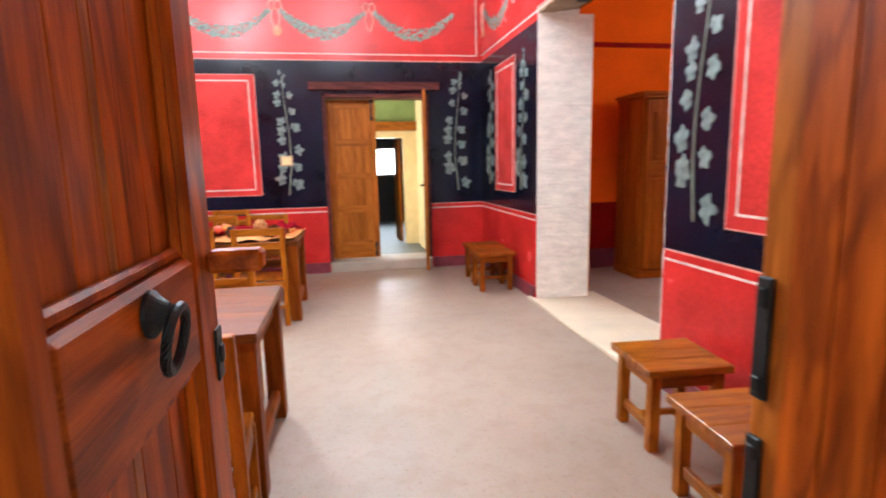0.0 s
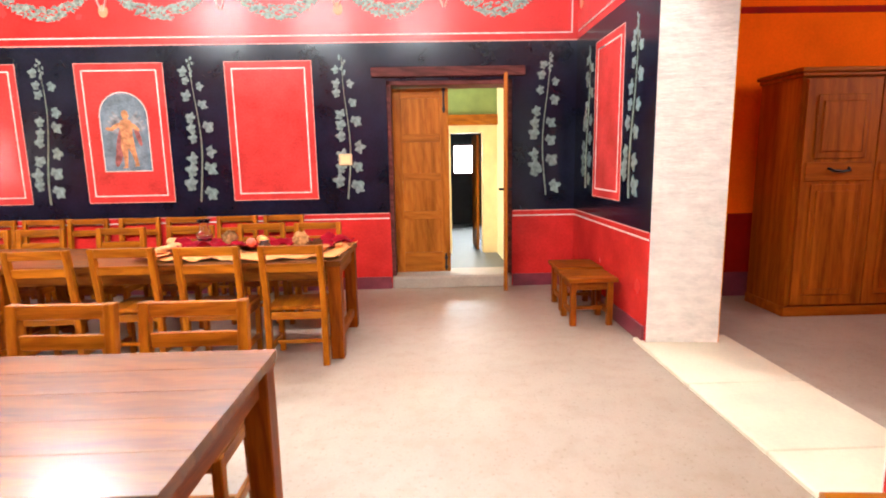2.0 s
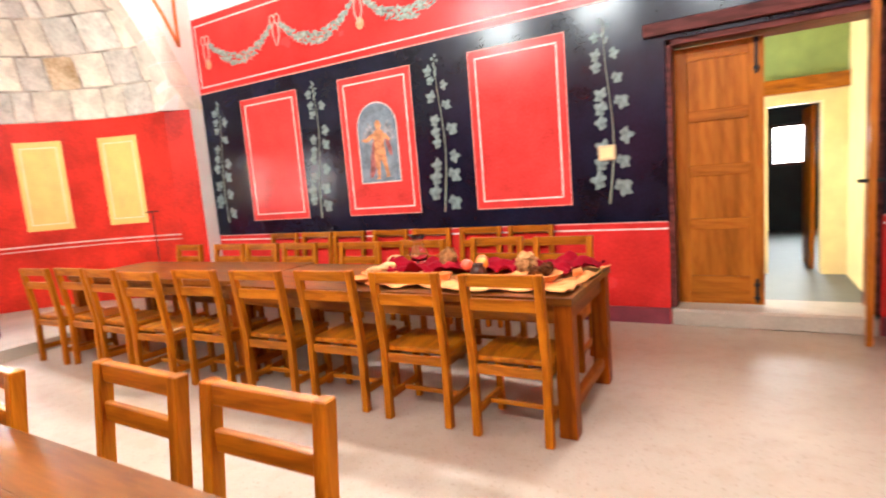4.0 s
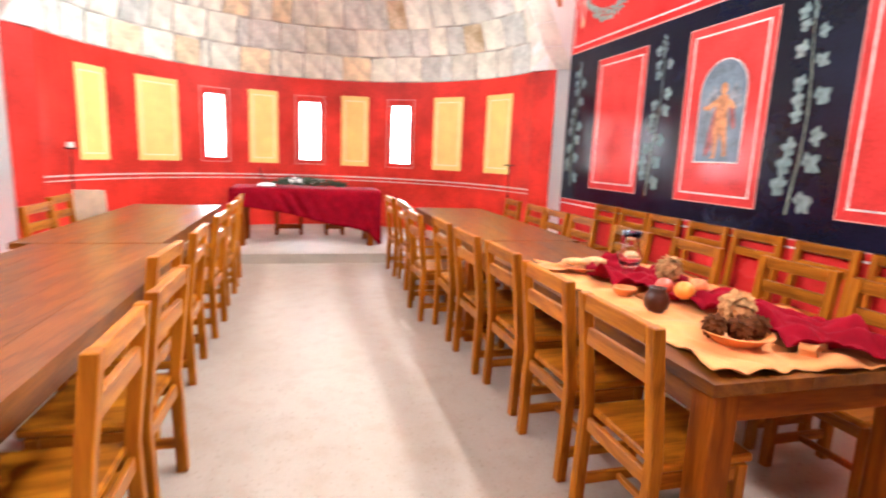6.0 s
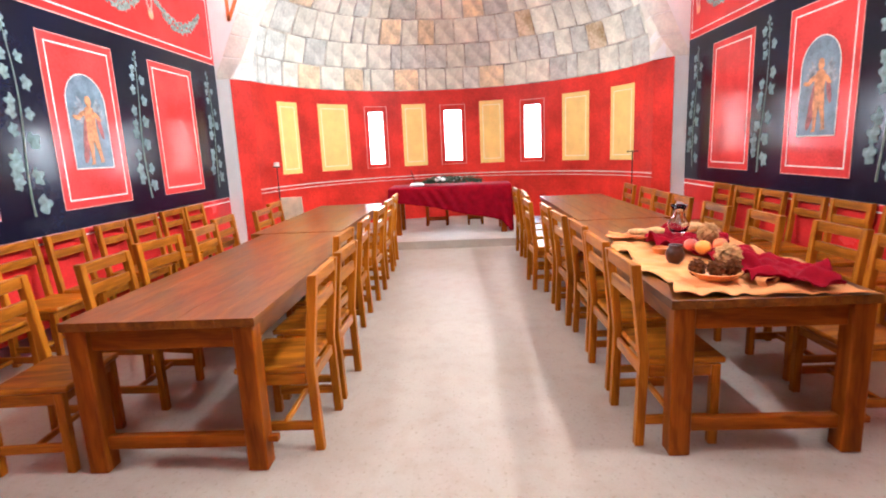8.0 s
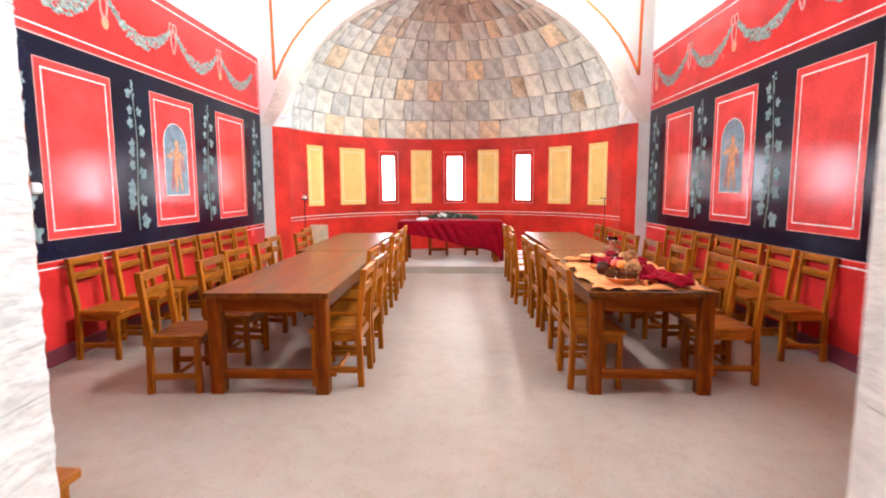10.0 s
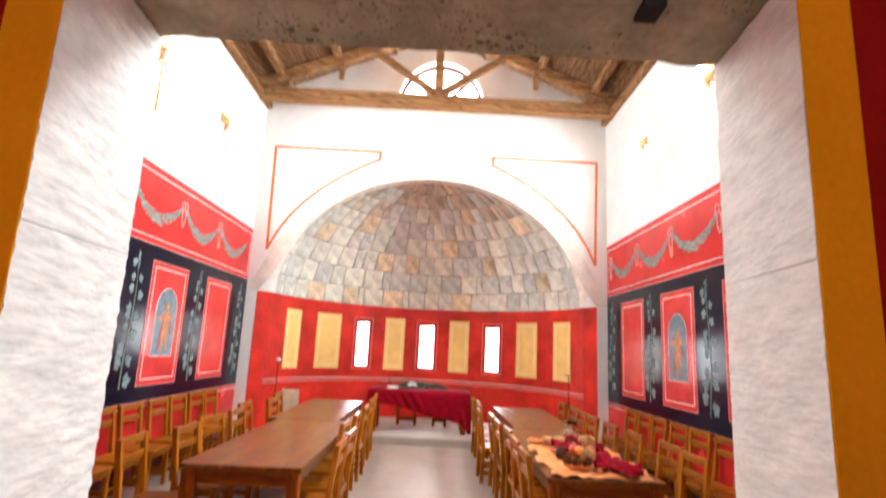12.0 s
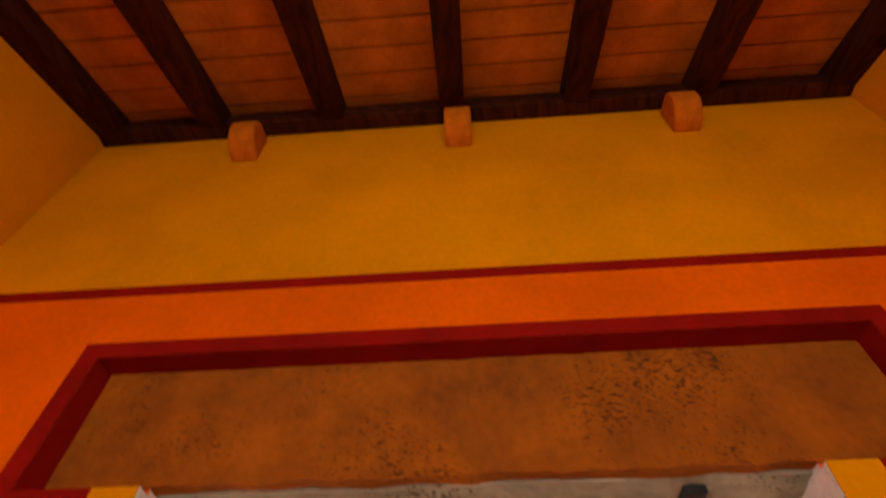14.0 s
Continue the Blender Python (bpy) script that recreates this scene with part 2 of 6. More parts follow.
M["chair_z"] = wood("chair_oak_z", (0.235, 0.062, 0.0015), (0.49, 0.160, 0.005), axis="z", rough=0.42, coat=0.04, streak=0.3)
M["table_x"] = wood("table_oak_x", (0.125, 0.034, 0.001), (0.225, 0.066, 0.003), axis="x", rough=0.46, coat=0.6, per_object=0.05, ring=4.0, streak=0.25)
M["table_y"] = wood("table_oak_y", (0.17, 0.034, 0.0005), (0.31, 0.076, 0.001), axis="y", rough=0.45, coat=0.03, per_object=0.06, streak=0.3)
M["table_z"] = wood("table_oak_z", (0.17, 0.034, 0.0005), (0.31, 0.076, 0.001), axis="z", rough=0.45, coat=0.03, per_object=0.06, streak=0.3)
M["door_z"] = wood("door_pine_z", (0.21, 0.026, 0.0005), (0.56, 0.115, 0.003), axis="z", ring=9, per_object=0.08, rough=0.42, coat=0.02, streak=0.5)
M["door_y"] = wood("door_pine_y", (0.21, 0.026, 0.0005), (0.56, 0.115, 0.003), axis="y", ring=9, per_object=0.08, rough=0.42, coat=0.02, streak=0.5)
M["door_pale"] = wood("door_pale_board", (0.36, 0.085, 0.004), (0.62, 0.20, 0.02), axis="z", ring=9, rough=0.4, coat=0.06, streak=0.4)
M["oakdoor_z"] = wood("oak_door_z", (0.26, 0.075, 0.005), (0.46, 0.150, 0.014), axis="z", per_object=0.1, coat=0.05, streak=0.15)
M["oakdoor_x"] = wood("oak_door_x", (0.26, 0.075, 0.005), (0.46, 0.150, 0.014), axis="x", per_object=0.1, coat=0.05, streak=0.15)
M["ward_z"] = wood("wardrobe_wood_z", (0.24, 0.052, 0.001), (0.40, 0.105, 0.004), axis="z", per_object=0.06, rough=0.55, coat=0.0, streak=0.10)
M["ward_x"] = wood("wardrobe_wood_x", (0.24, 0.052, 0.001), (0.40, 0.105, 0.004), axis="x", per_object=0.06, rough=0.55, coat=0.0, streak=0.10)
M["lintel"] = wood("stained_lintel", (0.09, 0.022, 0.02), (0.17, 0.05, 0.042), axis="x", rough=0.5, coat=0.0)
M["beam_y"] = wood("roof_beam_y", (0.19, 0.085, 0.03), (0.40, 0.21, 0.085), axis="y", rough=0.8, coat=0.0)
M["beam_x"] = wood("roof_beam_x", (0.19, 0.085, 0.03), (0.40, 0.21, 0.085), axis="x", rough=0.8, coat=0.0)
M["plank"] = wood("roof_plank", (0.12, 0.055, 0.022), (0.27, 0.14, 0.06), axis="x", rough=0.85, coat=0.0, per_object=0.25)
M["dark_beam"] = wood("dark_rafter", (0.035, 0.006, 0.001), (0.085, 0.016, 0.003), axis="x", rough=0.8, coat=0.0)
M["clay"] = mat("clay_boards", (0.56, 0.165, 0.015), 0.9, var=0.2, scale=4, grain=40, bump=0.3, spec=0.05)
M["terracotta"] = mat("terracotta", (0.60, 0.19, 0.03), 0.6, var=0.15, scale=12, bump=0.2)
M["corbel"] = mat("clay_corbel", (0.58, 0.145, 0.006), 0.9, var=0.15, scale=12, bump=0.2, spec=0.03)
M["iron"] = mat("black_iron", (0.018, 0.017, 0.016), 0.55, metal=0.5, var=0.3, scale=20, bump=0.3)
M["leaf"] = mat("painted_leaf", (0.175, 0.23, 0.215), 0.45, var=0.4, scale=14, bump=0.05, spec=0.25)
M["stem"] = mat("painted_stem", (0.22, 0.27, 0.20), 0.45, var=0.2, scale=18, bump=0.05)
M["garland"] = mat("painted_garland_green", (0.24, 0.31, 0.26), 0.5, var=0.5, scale=25, bump=0.1)
M["ribbon"] = mat("painted_ribbon", (0.74, 0.33, 0.27), 0.5, var=0.2, scale=15, bump=0.05)
M["fruit_paint"] = mat("painted_fruit", (0.75, 0.27, 0.12), 0.5, var=0.2, scale=15, bump=0.05)
M["blue"] = mat("painted_blue_grey", (0.17, 0.22, 0.26), 0.35, var=0.3, scale=7, bump=0.05, spec=0.25)
M["ochre_fig"] = mat("painted_ochre", (0.56, 0.24, 0.10), 0.45, var=0.4, scale=12, bump=0.05, spec=0.25)
M["maroon"] = mat("maroon_cloth", (0.22, 0.001, 0.009), 0.8, var=0.15, scale=12, grain=300, bump=0.3, spec=0.06)
M["orange_cloth"] = mat("orange_cloth", (0.68, 0.26, 0.07), 0.85, var=0.12, scale=9, grain=300, bump=0.3)
M["bread"] = mat("bread_crust", (0.62, 0.34, 0.13), 0.8, var=0.25, scale=20, bump=0.4)
M["cone"] = mat("brown_cone", (0.115, 0.034, 0.010), 0.85, var=0.35, scale=30, bump=0.4, spec=0.05)
M["artichoke"] = mat("dried_artichoke", (0.46, 0.22, 0.08), 0.85, var=0.3, scale=30, bump=0.4, spec=0.08)
M["pot"] = mat("dark_glazed_pot", (0.060, 0.016, 0.006), 0.35, var=0.3, scale=14, bump=0.1, spec=0.25)
M["orange_fruit"] = mat("orange_peel", (0.85, 0.30, 0.03), 0.45, var=0.12, scale=16, grain=120, bump=0.3)
M["red_fruit"] = mat("apple_skin", (0.65, 0.10, 0.05), 0.35, var=0.3, scale=10, bump=0.05)
M["apricot"] = mat("peach_skin", (0.80, 0.17, 0.04), 0.5, var=0.35, scale=14, bump=0.05)
M["wax"] = mat("white_wax", (0.82, 0.78, 0.70), 0.5, var=0.05, scale=8, bump=0.05)
M["greens"] = mat("dark_fir", (0.03, 0.06, 0.022), 0.7, var=0.4, scale=20, bump=0.2)
M["flower"] = mat("white_petals", (0.85, 0.83, 0.78), 0.6, var=0.06, scale=20, bump=0.1)
M["cream"] = mat("cream_plastic", (0.62, 0.45, 0.25), 0.45, var=0.08, scale=20, bump=0.05)
M["green_wall"] = mat("green_plaster", (0.22, 0.30, 0.10), 0.6, var=0.12, scale=4, bump=0.1)
M["pale_yellow"] = mat("pale_yellow_plaster", (0.80, 0.62, 0.30), 0.6, var=0.10, scale=4, bump=0.1)
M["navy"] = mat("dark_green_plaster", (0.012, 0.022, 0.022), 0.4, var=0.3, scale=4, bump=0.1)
M["wing"] = mat("painted_wing", (0.26, 0.27, 0.29), 0.45, var=0.4, scale=14, bump=0.05, spec=0.2)
M["drape"] = mat("painted_drape", (0.33, 0.10, 0.09), 0.45, var=0.4, scale=12, bump=0.05, spec=0.25)
for ax in "xyz":
    M["stool_" + ax] = wood("stool_oak_" + ax, (0.18, 0.036, 0.001), (0.34, 0.090, 0.003), axis=ax, rough=0.5, coat=0.05, streak=0.3)
M["parchment"] = mat("parchment", (0.74, 0.60, 0.40), 0.7, var=0.1, scale=9, bump=0.1)


def glass_mat(name, color=(1, 1, 1), rough=0.0):
    m = bpy.data.materials.new(name)
    m.use_nodes = True
    p = m.node_tree.nodes["Principled BSDF"]
    p.inputs["Base Color"].default_value = (*color, 1)
    p.inputs["Transmission Weight"].default_value = 1
    p.inputs["Roughness"].default_value = rough
    p.inputs["IOR"].default_value = 1.45
    return m


M["glass"] = glass_mat("clear_glass", (0.95, 0.97, 0.96))


def glow_mat(name, color, strength):
    m = bpy.data.materials.new(name)
    m.use_nodes = True
    p = m.node_tree.nodes["Principled BSDF"]
    p.inputs["Base Color"].default_value = (*color, 1)
    p.inputs["Emission Color"].default_value = (*color, 1)
    p.inputs["Emission Strength"].default_value = strength
    return m


M["daylight"] = glow_mat("bright_sky_backdrop", (1.0, 0.99, 0.97), 6.0)

# ---- building helpers ----


def thing(name, label, category, at=None, group="", kind=""):
    ob = new(name)
    ob.empty_display_size = 0.1
    if at is not None:
        ob.matrix_world = at
    return tagged(ob, label, category, group, kind)


def link_mesh(name, bm, material, smooth=False):
    me = bpy.data.meshes.new(name)
    bm.normal_update()
    bm.to_mesh(me)
    bm.free()
    for m in (material if isinstance(material, (list, tuple)) else [material]):
        me.materials.append(m)
    if smooth:
        me.polygons.foreach_set("use_smooth", [True] * len(me.polygons))
    return me


def part(name, bm, material, parent=None, label="", smooth=False):
    ob = new(name, link_mesh(name, bm, material, smooth))
    if parent is not None:
        ob.parent = parent
    if label:
        ob["label"] = label
    return ob


def box(bm, x0, x1, y0, y1, z0, z1, bevel=0.0, m=None):
    g = bmesh.ops.create_cube(bm, size=1.0)
    t = Matrix.Translation(((x0 + x1) / 2, (y0 + y1) / 2, (z0 + z1) / 2)) @ Matrix.Diagonal((x1 - x0, y1 - y0, z1 - z0, 1))
    if m is not None:
        t = m @ t
    bmesh.ops.transform(bm, matrix=t, verts=g["verts"])
    if bevel:
        edges = list({e for v in g["verts"] for e in v.link_edges})
        bmesh.ops.bevel(bm, geom=edges, offset=bevel, segments=1, affect="EDGES")
    return bm


def boxes(*rows, bevel=0.004):
    bm = bmesh.new()
    for r in rows:
        box(bm, *r, bevel=bevel)
    return bm


def lathe(profile, steps=20, m=None):
    """A turned body from (radius, height) pairs."""
    bm = bmesh.new()
    rings = []
    for r, z in profile:
        rings.append([bm.verts.new((r * math.cos(2 * math.pi * i / steps), r * math.sin(2 * math.pi * i / steps), z)) for i in range(steps)])
    for a, b in zip(rings, rings[1:]):
        for i in range(steps):
            j = (i + 1) % steps
            bm.faces.new((a[i], a[j], b[j], b[i]))
    bm.faces.new(rings[0][::-1])
    bm.faces.new(rings[-1])
    if m is not None:
        bmesh.ops.transform(bm, matrix=m, verts=bm.verts)
    return bm


def tube(bm, points, radius, sides=8):
    """A round rod along points."""
    pts = [Vector(p) for p in points]
    rings = []
    for i, p in enumerate(pts):
        d = (pts[min(i + 1, len(pts) - 1)] - pts[max(i - 1, 0)]).normalized()
        u = d.orthogonal().normalized() if abs(d.z) > 0.99 else d.cross(Vector((0, 0, 1))).normalized()
        v = d.cross(u)
        r = radius[i] if isinstance(radius, (list, tuple)) else radius
        rings.append([bm.verts.new(p + r * (u * math.cos(2 * math.pi * k / sides) + v * math.sin(2 * math.pi * k / sides))) for k in range(sides)])
    for a, b in zip(rings, rings[1:]):
        for k in range(sides):
            j = (k + 1) % sides
            bm.faces.new((a[k], a[j], b[j], b[k]))
    bm.faces.new(rings[0][::-1])
    bm.faces.new(rings[-1])
    bmesh.ops.recalc_face_normals(bm, faces=bm.faces)
    return bm


def wall(name, place, us, zs, depth, hole, paint, mats, label):
    """A wall of real depth on a grid of cells. place(u, w, z) maps along, into and up; hole(u, z) leaves a cell open;
    paint(u, z, face) gives the index of the material, face 0 in front, 1 behind, 2 in the reveals."""
    bm = bmesh.new()
    us, zs = sorted(set(us)), sorted(set(zs))
    grid = {}

    def v(i, k, w):
        if (i, k, w) not in grid:
            grid[i, k, w] = bm.verts.new(place(us[i], w * depth, zs[k]))
        return grid[i, k, w]

    solid = {(i, k) for i in range(len(us) - 1) for k in range(len(zs) - 1) if not hole((us[i] + us[i + 1]) / 2, (zs[k] + zs[k + 1]) / 2)}
    for i, k in solid:
        u, z = (us[i] + us[i + 1]) / 2, (zs[k] + zs[k + 1]) / 2
        f = bm.faces.new((v(i, k, 0), v(i + 1, k, 0), v(i + 1, k + 1, 0), v(i, k + 1, 0)))
        f.material_index = paint(u, z, 0)
        f = bm.faces.new((v(i, k, 1), v(i, k + 1, 1), v(i + 1, k + 1, 1), v(i + 1, k, 1)))
        f.material_index = paint(u, z, 1)
        for di, dk, a, b in ((-1, 0, (i, k), (i, k + 1)), (1, 0, (i + 1, k), (i + 1, k + 1)), (0, -1, (i, k), (i + 1, k)), (0, 1, (i, k + 1), (i + 1, k + 1))):
            if (i + di, k + dk) not in solid:
                f = bm.faces.new((v(*a, 0), v(*b, 0), v(*b, 1), v(*a, 1)))
                f.material_index = paint(u, z, 2)
    bmesh.ops.recalc_face_normals(bm, faces=bm.faces)
    ob = part(name, bm, mats)
    return tagged(ob, label, "wall", kind="structure")


# ---- floors, walls and roof ----
floor = part("floor", box(bmesh.new(), -10.0, 8.6, -3.0, 16.2, -0.2, 0.0), M["floor"])
tagged(floor, "smooth pinkish beige polished screed floor", "floor", kind="structure")

ZONES = [0, 0.16, DADO, BAND, BAND_TOP, WALL_TOP]


def hall_paint(z):
    return 0 if z < DADO else 1 if z < BAND else 0 if z < BAND_TOP else 2


HALL = [M["red"], M["black"], M["white"], M["limestone"], M["orange"], M["ochre"], M["dark_red"], M["pale_yellow"], M["rough_white"]]
up_us = [a for w in UP_WINDOWS for a in w]


def in_up(u, z):
    return UW0 < z < UW1 and any(a < u < b for a, b in UP_WINDOWS)


DX0, DX1, DTOP = 0.40, 1.92, 2.55
wall("wall_north", lambda u, w, z: (u, YR + w, z), [XA, XC, DX0, DX1] + up_us, ZONES + [DTOP, UW0, UW1], 0.45,
     lambda u, z: in_up(u, z) or (DX0 < u < DX1 and z < DTOP),
     lambda u, z, f: hall_paint(z) if f == 0 else 7 if f == 1 else (1 if z < 4 else 2), HALL,
     "hall wall painted red and black with a white upper zone")
EX0, EX1, ETOP = 0.26, 1.70, 2.55
wall("wall_south", lambda u, w, z: (u, YL - w, z), [XA, XC, EX0, EX1] + up_us, ZONES + [ETOP, UW0, UW1], 0.45,
     lambda u, z: in_up(u, z) or (EX0 < u < EX1 and z < ETOP),
     lambda u, z, f: hall_paint(z) if f == 0 else 2, HALL,
     "hall wall painted red and black with a white upper zone")

# end wall with the wide stone opening, ochre on its far side
D2 = 0.955
CZ = [0, 0.16, D2, DADO, BAND, OTOP, BAND_TOP, 4.00, 4.07, WALL_TOP]


def end_paint(u, z, f):
    if f == 0:
        return hall_paint(z) if u > OY1 else (0 if z < D2 else 1) if z < BAND else hall_paint(z)
    if f == 1:
        return 6 if z < D2 else 4 if z < 4.00 else 6 if z < 4.07 else 5
    return 8


wall("wall_east", lambda u, w, z: (XC + w, u, z), [0.0, YL, OY0, OY1, YR, 9.0], CZ, XY - LIN - XC,
     lambda u, z: OY0 < u < OY1 and z < OTOP, end_paint, HALL, "end wall with a wide stone opening")


def facing_hole(u, z):
    return (OY0 < u < OY1 and z < JT) or (LY0 + SW < u < LY1 - SW and JT < z < LTOP - SW)


wall("wall_east_facing", lambda u, w, z: (XY - LIN + 0.001 + w, u, z), [0.0, LY0 + SW, OY0, OY1, LY1 - SW, 9.0], [0, 0.16, D2, 2.9, JT, LTOP - SW, 4.00, 4.07, WALL_TOP], LIN - 0.001,
     facing_hole, lambda u, z, f: (6 if z > 2.9 else 8) if f == 2 else end_paint(u, z, 1), HALL, "orange and ochre painted facing round the wide opening")


def gable(name, x0, x1, window):
    """The triangle of wall above the eaves; window leaves a half-round opening."""
    bm = bmesh.new()
    half = 4.05
    ring = []
    if window:
        for i in range(17):
            a = math.pi * i / 16
            ring.append((4.62 - 0.92 * math.cos(a), 6.95 + 0.98 * math.sin(a)))
    else:
        ring = [(YM - 0.02, WALL_TOP + 0.05), (YM + 0.02, WALL_TOP + 0.05)]
    n = len(ring)

    def roof(y):
        return WALL_TOP + (RIDGE - WALL_TOP) * max(0, 1 - abs(y - YM) / half)

    outer = [(y, max(roof(y), z + 0.02)) for y, z in ring]
    for x in (x0, x1):
        ri = [bm.verts.new((x, y, z)) for y, z in ring]
        ro = [bm.verts.new((x, y, roof(y))) for y, z in ring]
        ba = [bm.verts.new((x, y, WALL_TOP)) for y, z in ring]
        for i in range(n - 1):
            bm.faces.new((ri[i], ri[i + 1], ro[i + 1], ro[i]))
        le, re = bm.verts.new((x, YM - half, WALL_TOP)), bm.verts.new((x, YM + half, WALL_TOP))
        bm.faces.new((le, ba[0], ri[0], ro[0]))
        bm.faces.new((ba[-1], re, ro[-1], ri[-1]))
        if window:
            bm.faces.new((ba[0], ba[-1], ri[-1], ri[0]))
        else:
            bm.faces.new((ba[0], ba[-1], ri[-1], ri[0]))
    if window:
        bm.verts.ensure_lookup_table()
        per = len(bm.verts) // 2
        for i in range(n):
            j = (i + 1) % n
            bm.faces.new((bm.verts[i], bm.verts[j], bm.verts[per + j], bm.verts[per + i]))
    bmesh.ops.recalc_face_normals(bm, faces=bm.faces)
    return tagged(part(name, bm, M["white"]), "white plastered gable under the open roof", "wall", kind="structure")


gable("gable_west", XA, XA - 0.4, True)
gable("gable_east", XC, XC + 0.4, False)

# apse front wall with its flattened arch
AI, BI, AO, BO = 3.12, 2.48, 3.42, 2.80


def flare(h):
    """Half width of the arch at its face, splayed out towards the springing, at the height h above it."""
    return 3.02 + 0.36 * math.exp(-h / 0.35)



def arch_wall():
    bm = bmesh.new()
    n = 40
    face, rear = [], []
    for i in range(n + 1):
        c, h = math.cos(math.pi * i / n), BI * math.sin(math.pi * i / n)
        face.append((-flare(h) * c, SZ + h))
        rear.append((-AI * c, SZ + h))
    face, rear = [[(-3.39, 0.0), (-3.39, SZ - 0.001)] + p + [(3.39, SZ - 0.001), (3.39, 0.0)] for p in (face, rear)]
    out = []
    for d, z in rear:
        if z <= SZ:
            out.append((-4.1 if d < 0 else 4.1, z))
        else:
            out.append((max(-4.1, min(4.1, d * 1.32)), WALL_TOP))
    for x, prof in ((XA, face), (XA - 0.28, rear)):
        a = [bm.verts.new((x, YM + d, z)) for d, z in prof]
        b = [bm.verts.new((x, YM + d, z)) for d, z in out]
        for i in range(len(prof) - 1):
            bm.faces.new((a[i], a[i + 1], b[i + 1], b[i]))
    bm.verts.ensure_lookup_table()
    per = len(bm.verts) // 2
    for i in range(len(prof) - 1):
        bm.faces.new((bm.verts[i], bm.verts[i + 1], bm.verts[per + i + 1], bm.verts[per + i]))
    bmesh.ops.remove_doubles(bm, verts=bm.verts, dist=0.0005)
    bmesh.ops.recalc_face_normals(bm, faces=bm.faces)
    return tagged(part("wall_west", bm, M["white"]), "white plastered wall with a low arch over the apse", "wall", kind="structure")


arch = arch_wall()


def frange(a, b, n):
    return [a + (b - a) * i / n for i in range(n + 1)]


# apse wall: red half-round with three slit windows
APSE_WIN = [(-31.8, -26.4), (-3.3, 2.9), (26.6, 32.7)]
angs = sorted(set([round(a, 3) for a in frange(-81, 81, 54)] + [a for w in APSE_WIN for a in w]))


def apse_wall():
    bm = bmesh.new()
    zs = [0.0, 1.33, 2.37, SZ]
    cols = [(XA, YM - 3.38, XA, YM - 3.9, -200)]
    for a in angs:
        c, s = math.cos(radians(a)), math.sin(radians(a))
        cols.append((SX - SR * c, YM + SR * s, SX - (SR + 0.42) * c, YM + (SR + 0.42) * s, a))
    cols.append((XA, YM + 3.38, XA, YM + 3.9, 200))
    fr = [[bm.verts.new((c[0], c[1], z)) for z in zs] for c in cols]
    bk = [[bm.verts.new((c[2], c[3], z)) for z in zs] for c in cols]
    for i in range(len(cols) - 1):
        mid = (cols[i][4] + cols[i + 1][4]) / 2
        opening = any(a < mid < b for a, b in APSE_WIN)
        for k in range(3):
            if opening and k == 1:
                f = [bm.faces.new((fr[i][1], fr[i + 1][1], bk[i + 1][1], bk[i][1])), bm.faces.new((fr[i][2], fr[i + 1][2], bk[i + 1][2], bk[i][2]))]
                if any(abs(cols[i][4] - a) < 0.01 for a, b in APSE_WIN):
                    f.append(bm.faces.new((fr[i][1], fr[i][2], bk[i][2], bk[i][1])))
                if any(abs(cols[i + 1][4] - b) < 0.01 for a, b in APSE_WIN):
                    f.append(bm.faces.new((fr[i + 1][1], fr[i + 1][2], bk[i + 1][2], bk[i + 1][1])))
                for q in f:
                    q.material_index = 1
                continue
            bm.faces.new((fr[i][k], fr[i + 1][k], fr[i + 1][k + 1], fr[i][k + 1]))
            bm.faces.new((bk[i][k], bk[i + 1][k], bk[i + 1][k + 1], bk[i][k + 1]))
        bm.faces.new((fr[i][3], fr[i + 1][3], bk[i + 1][3], bk[i][3]))
    bmesh.ops.recalc_face_normals(bm, faces=bm.faces)
    return tagged(part("wall_apse", bm, [M["apse_red"], M["white"]]), "curved red apse wall with three slit windows", "wall", kind="structure")


apse = apse_wall()


def curved(a0, a1, z0, z1, r, n=None):
    """A thin curved sheet on the apse wall, a few millimetres thick."""
    n = n or max(2, int(abs(a1 - a0) / 2))
    bm = bmesh.new()
    rows = []
    for a in frange(a0, a1, n):
        c, s = math.cos(radians(a)), math.sin(radians(a))
        rows.append([bm.verts.new((SX - q * c, YM + q * s, z)) for q, z in ((SR - 0.0005, z0), (r, z0), (r, z1), (SR - 0.0005, z1))])
    for p, q in zip(rows, rows[1:]):
        for k in range(4):
            j = (k + 1) % 4
            bm.faces.new((p[k], q[k], q[j], p[j]))
    bm.faces.new(rows[0])
    bm.faces.new(rows[-1][::-1])
    bmesh.ops.recalc_face_normals(bm, faces=bm.faces)
    return bm


def merge(*bms):
    out = bmesh.new()
    for b in bms:
        me = bpy.data.meshes.new("tmp")
        b.to_mesh(me)
        b.free()
        out.from_mesh(me)
        bpy.data.meshes.remove(me)
    return out


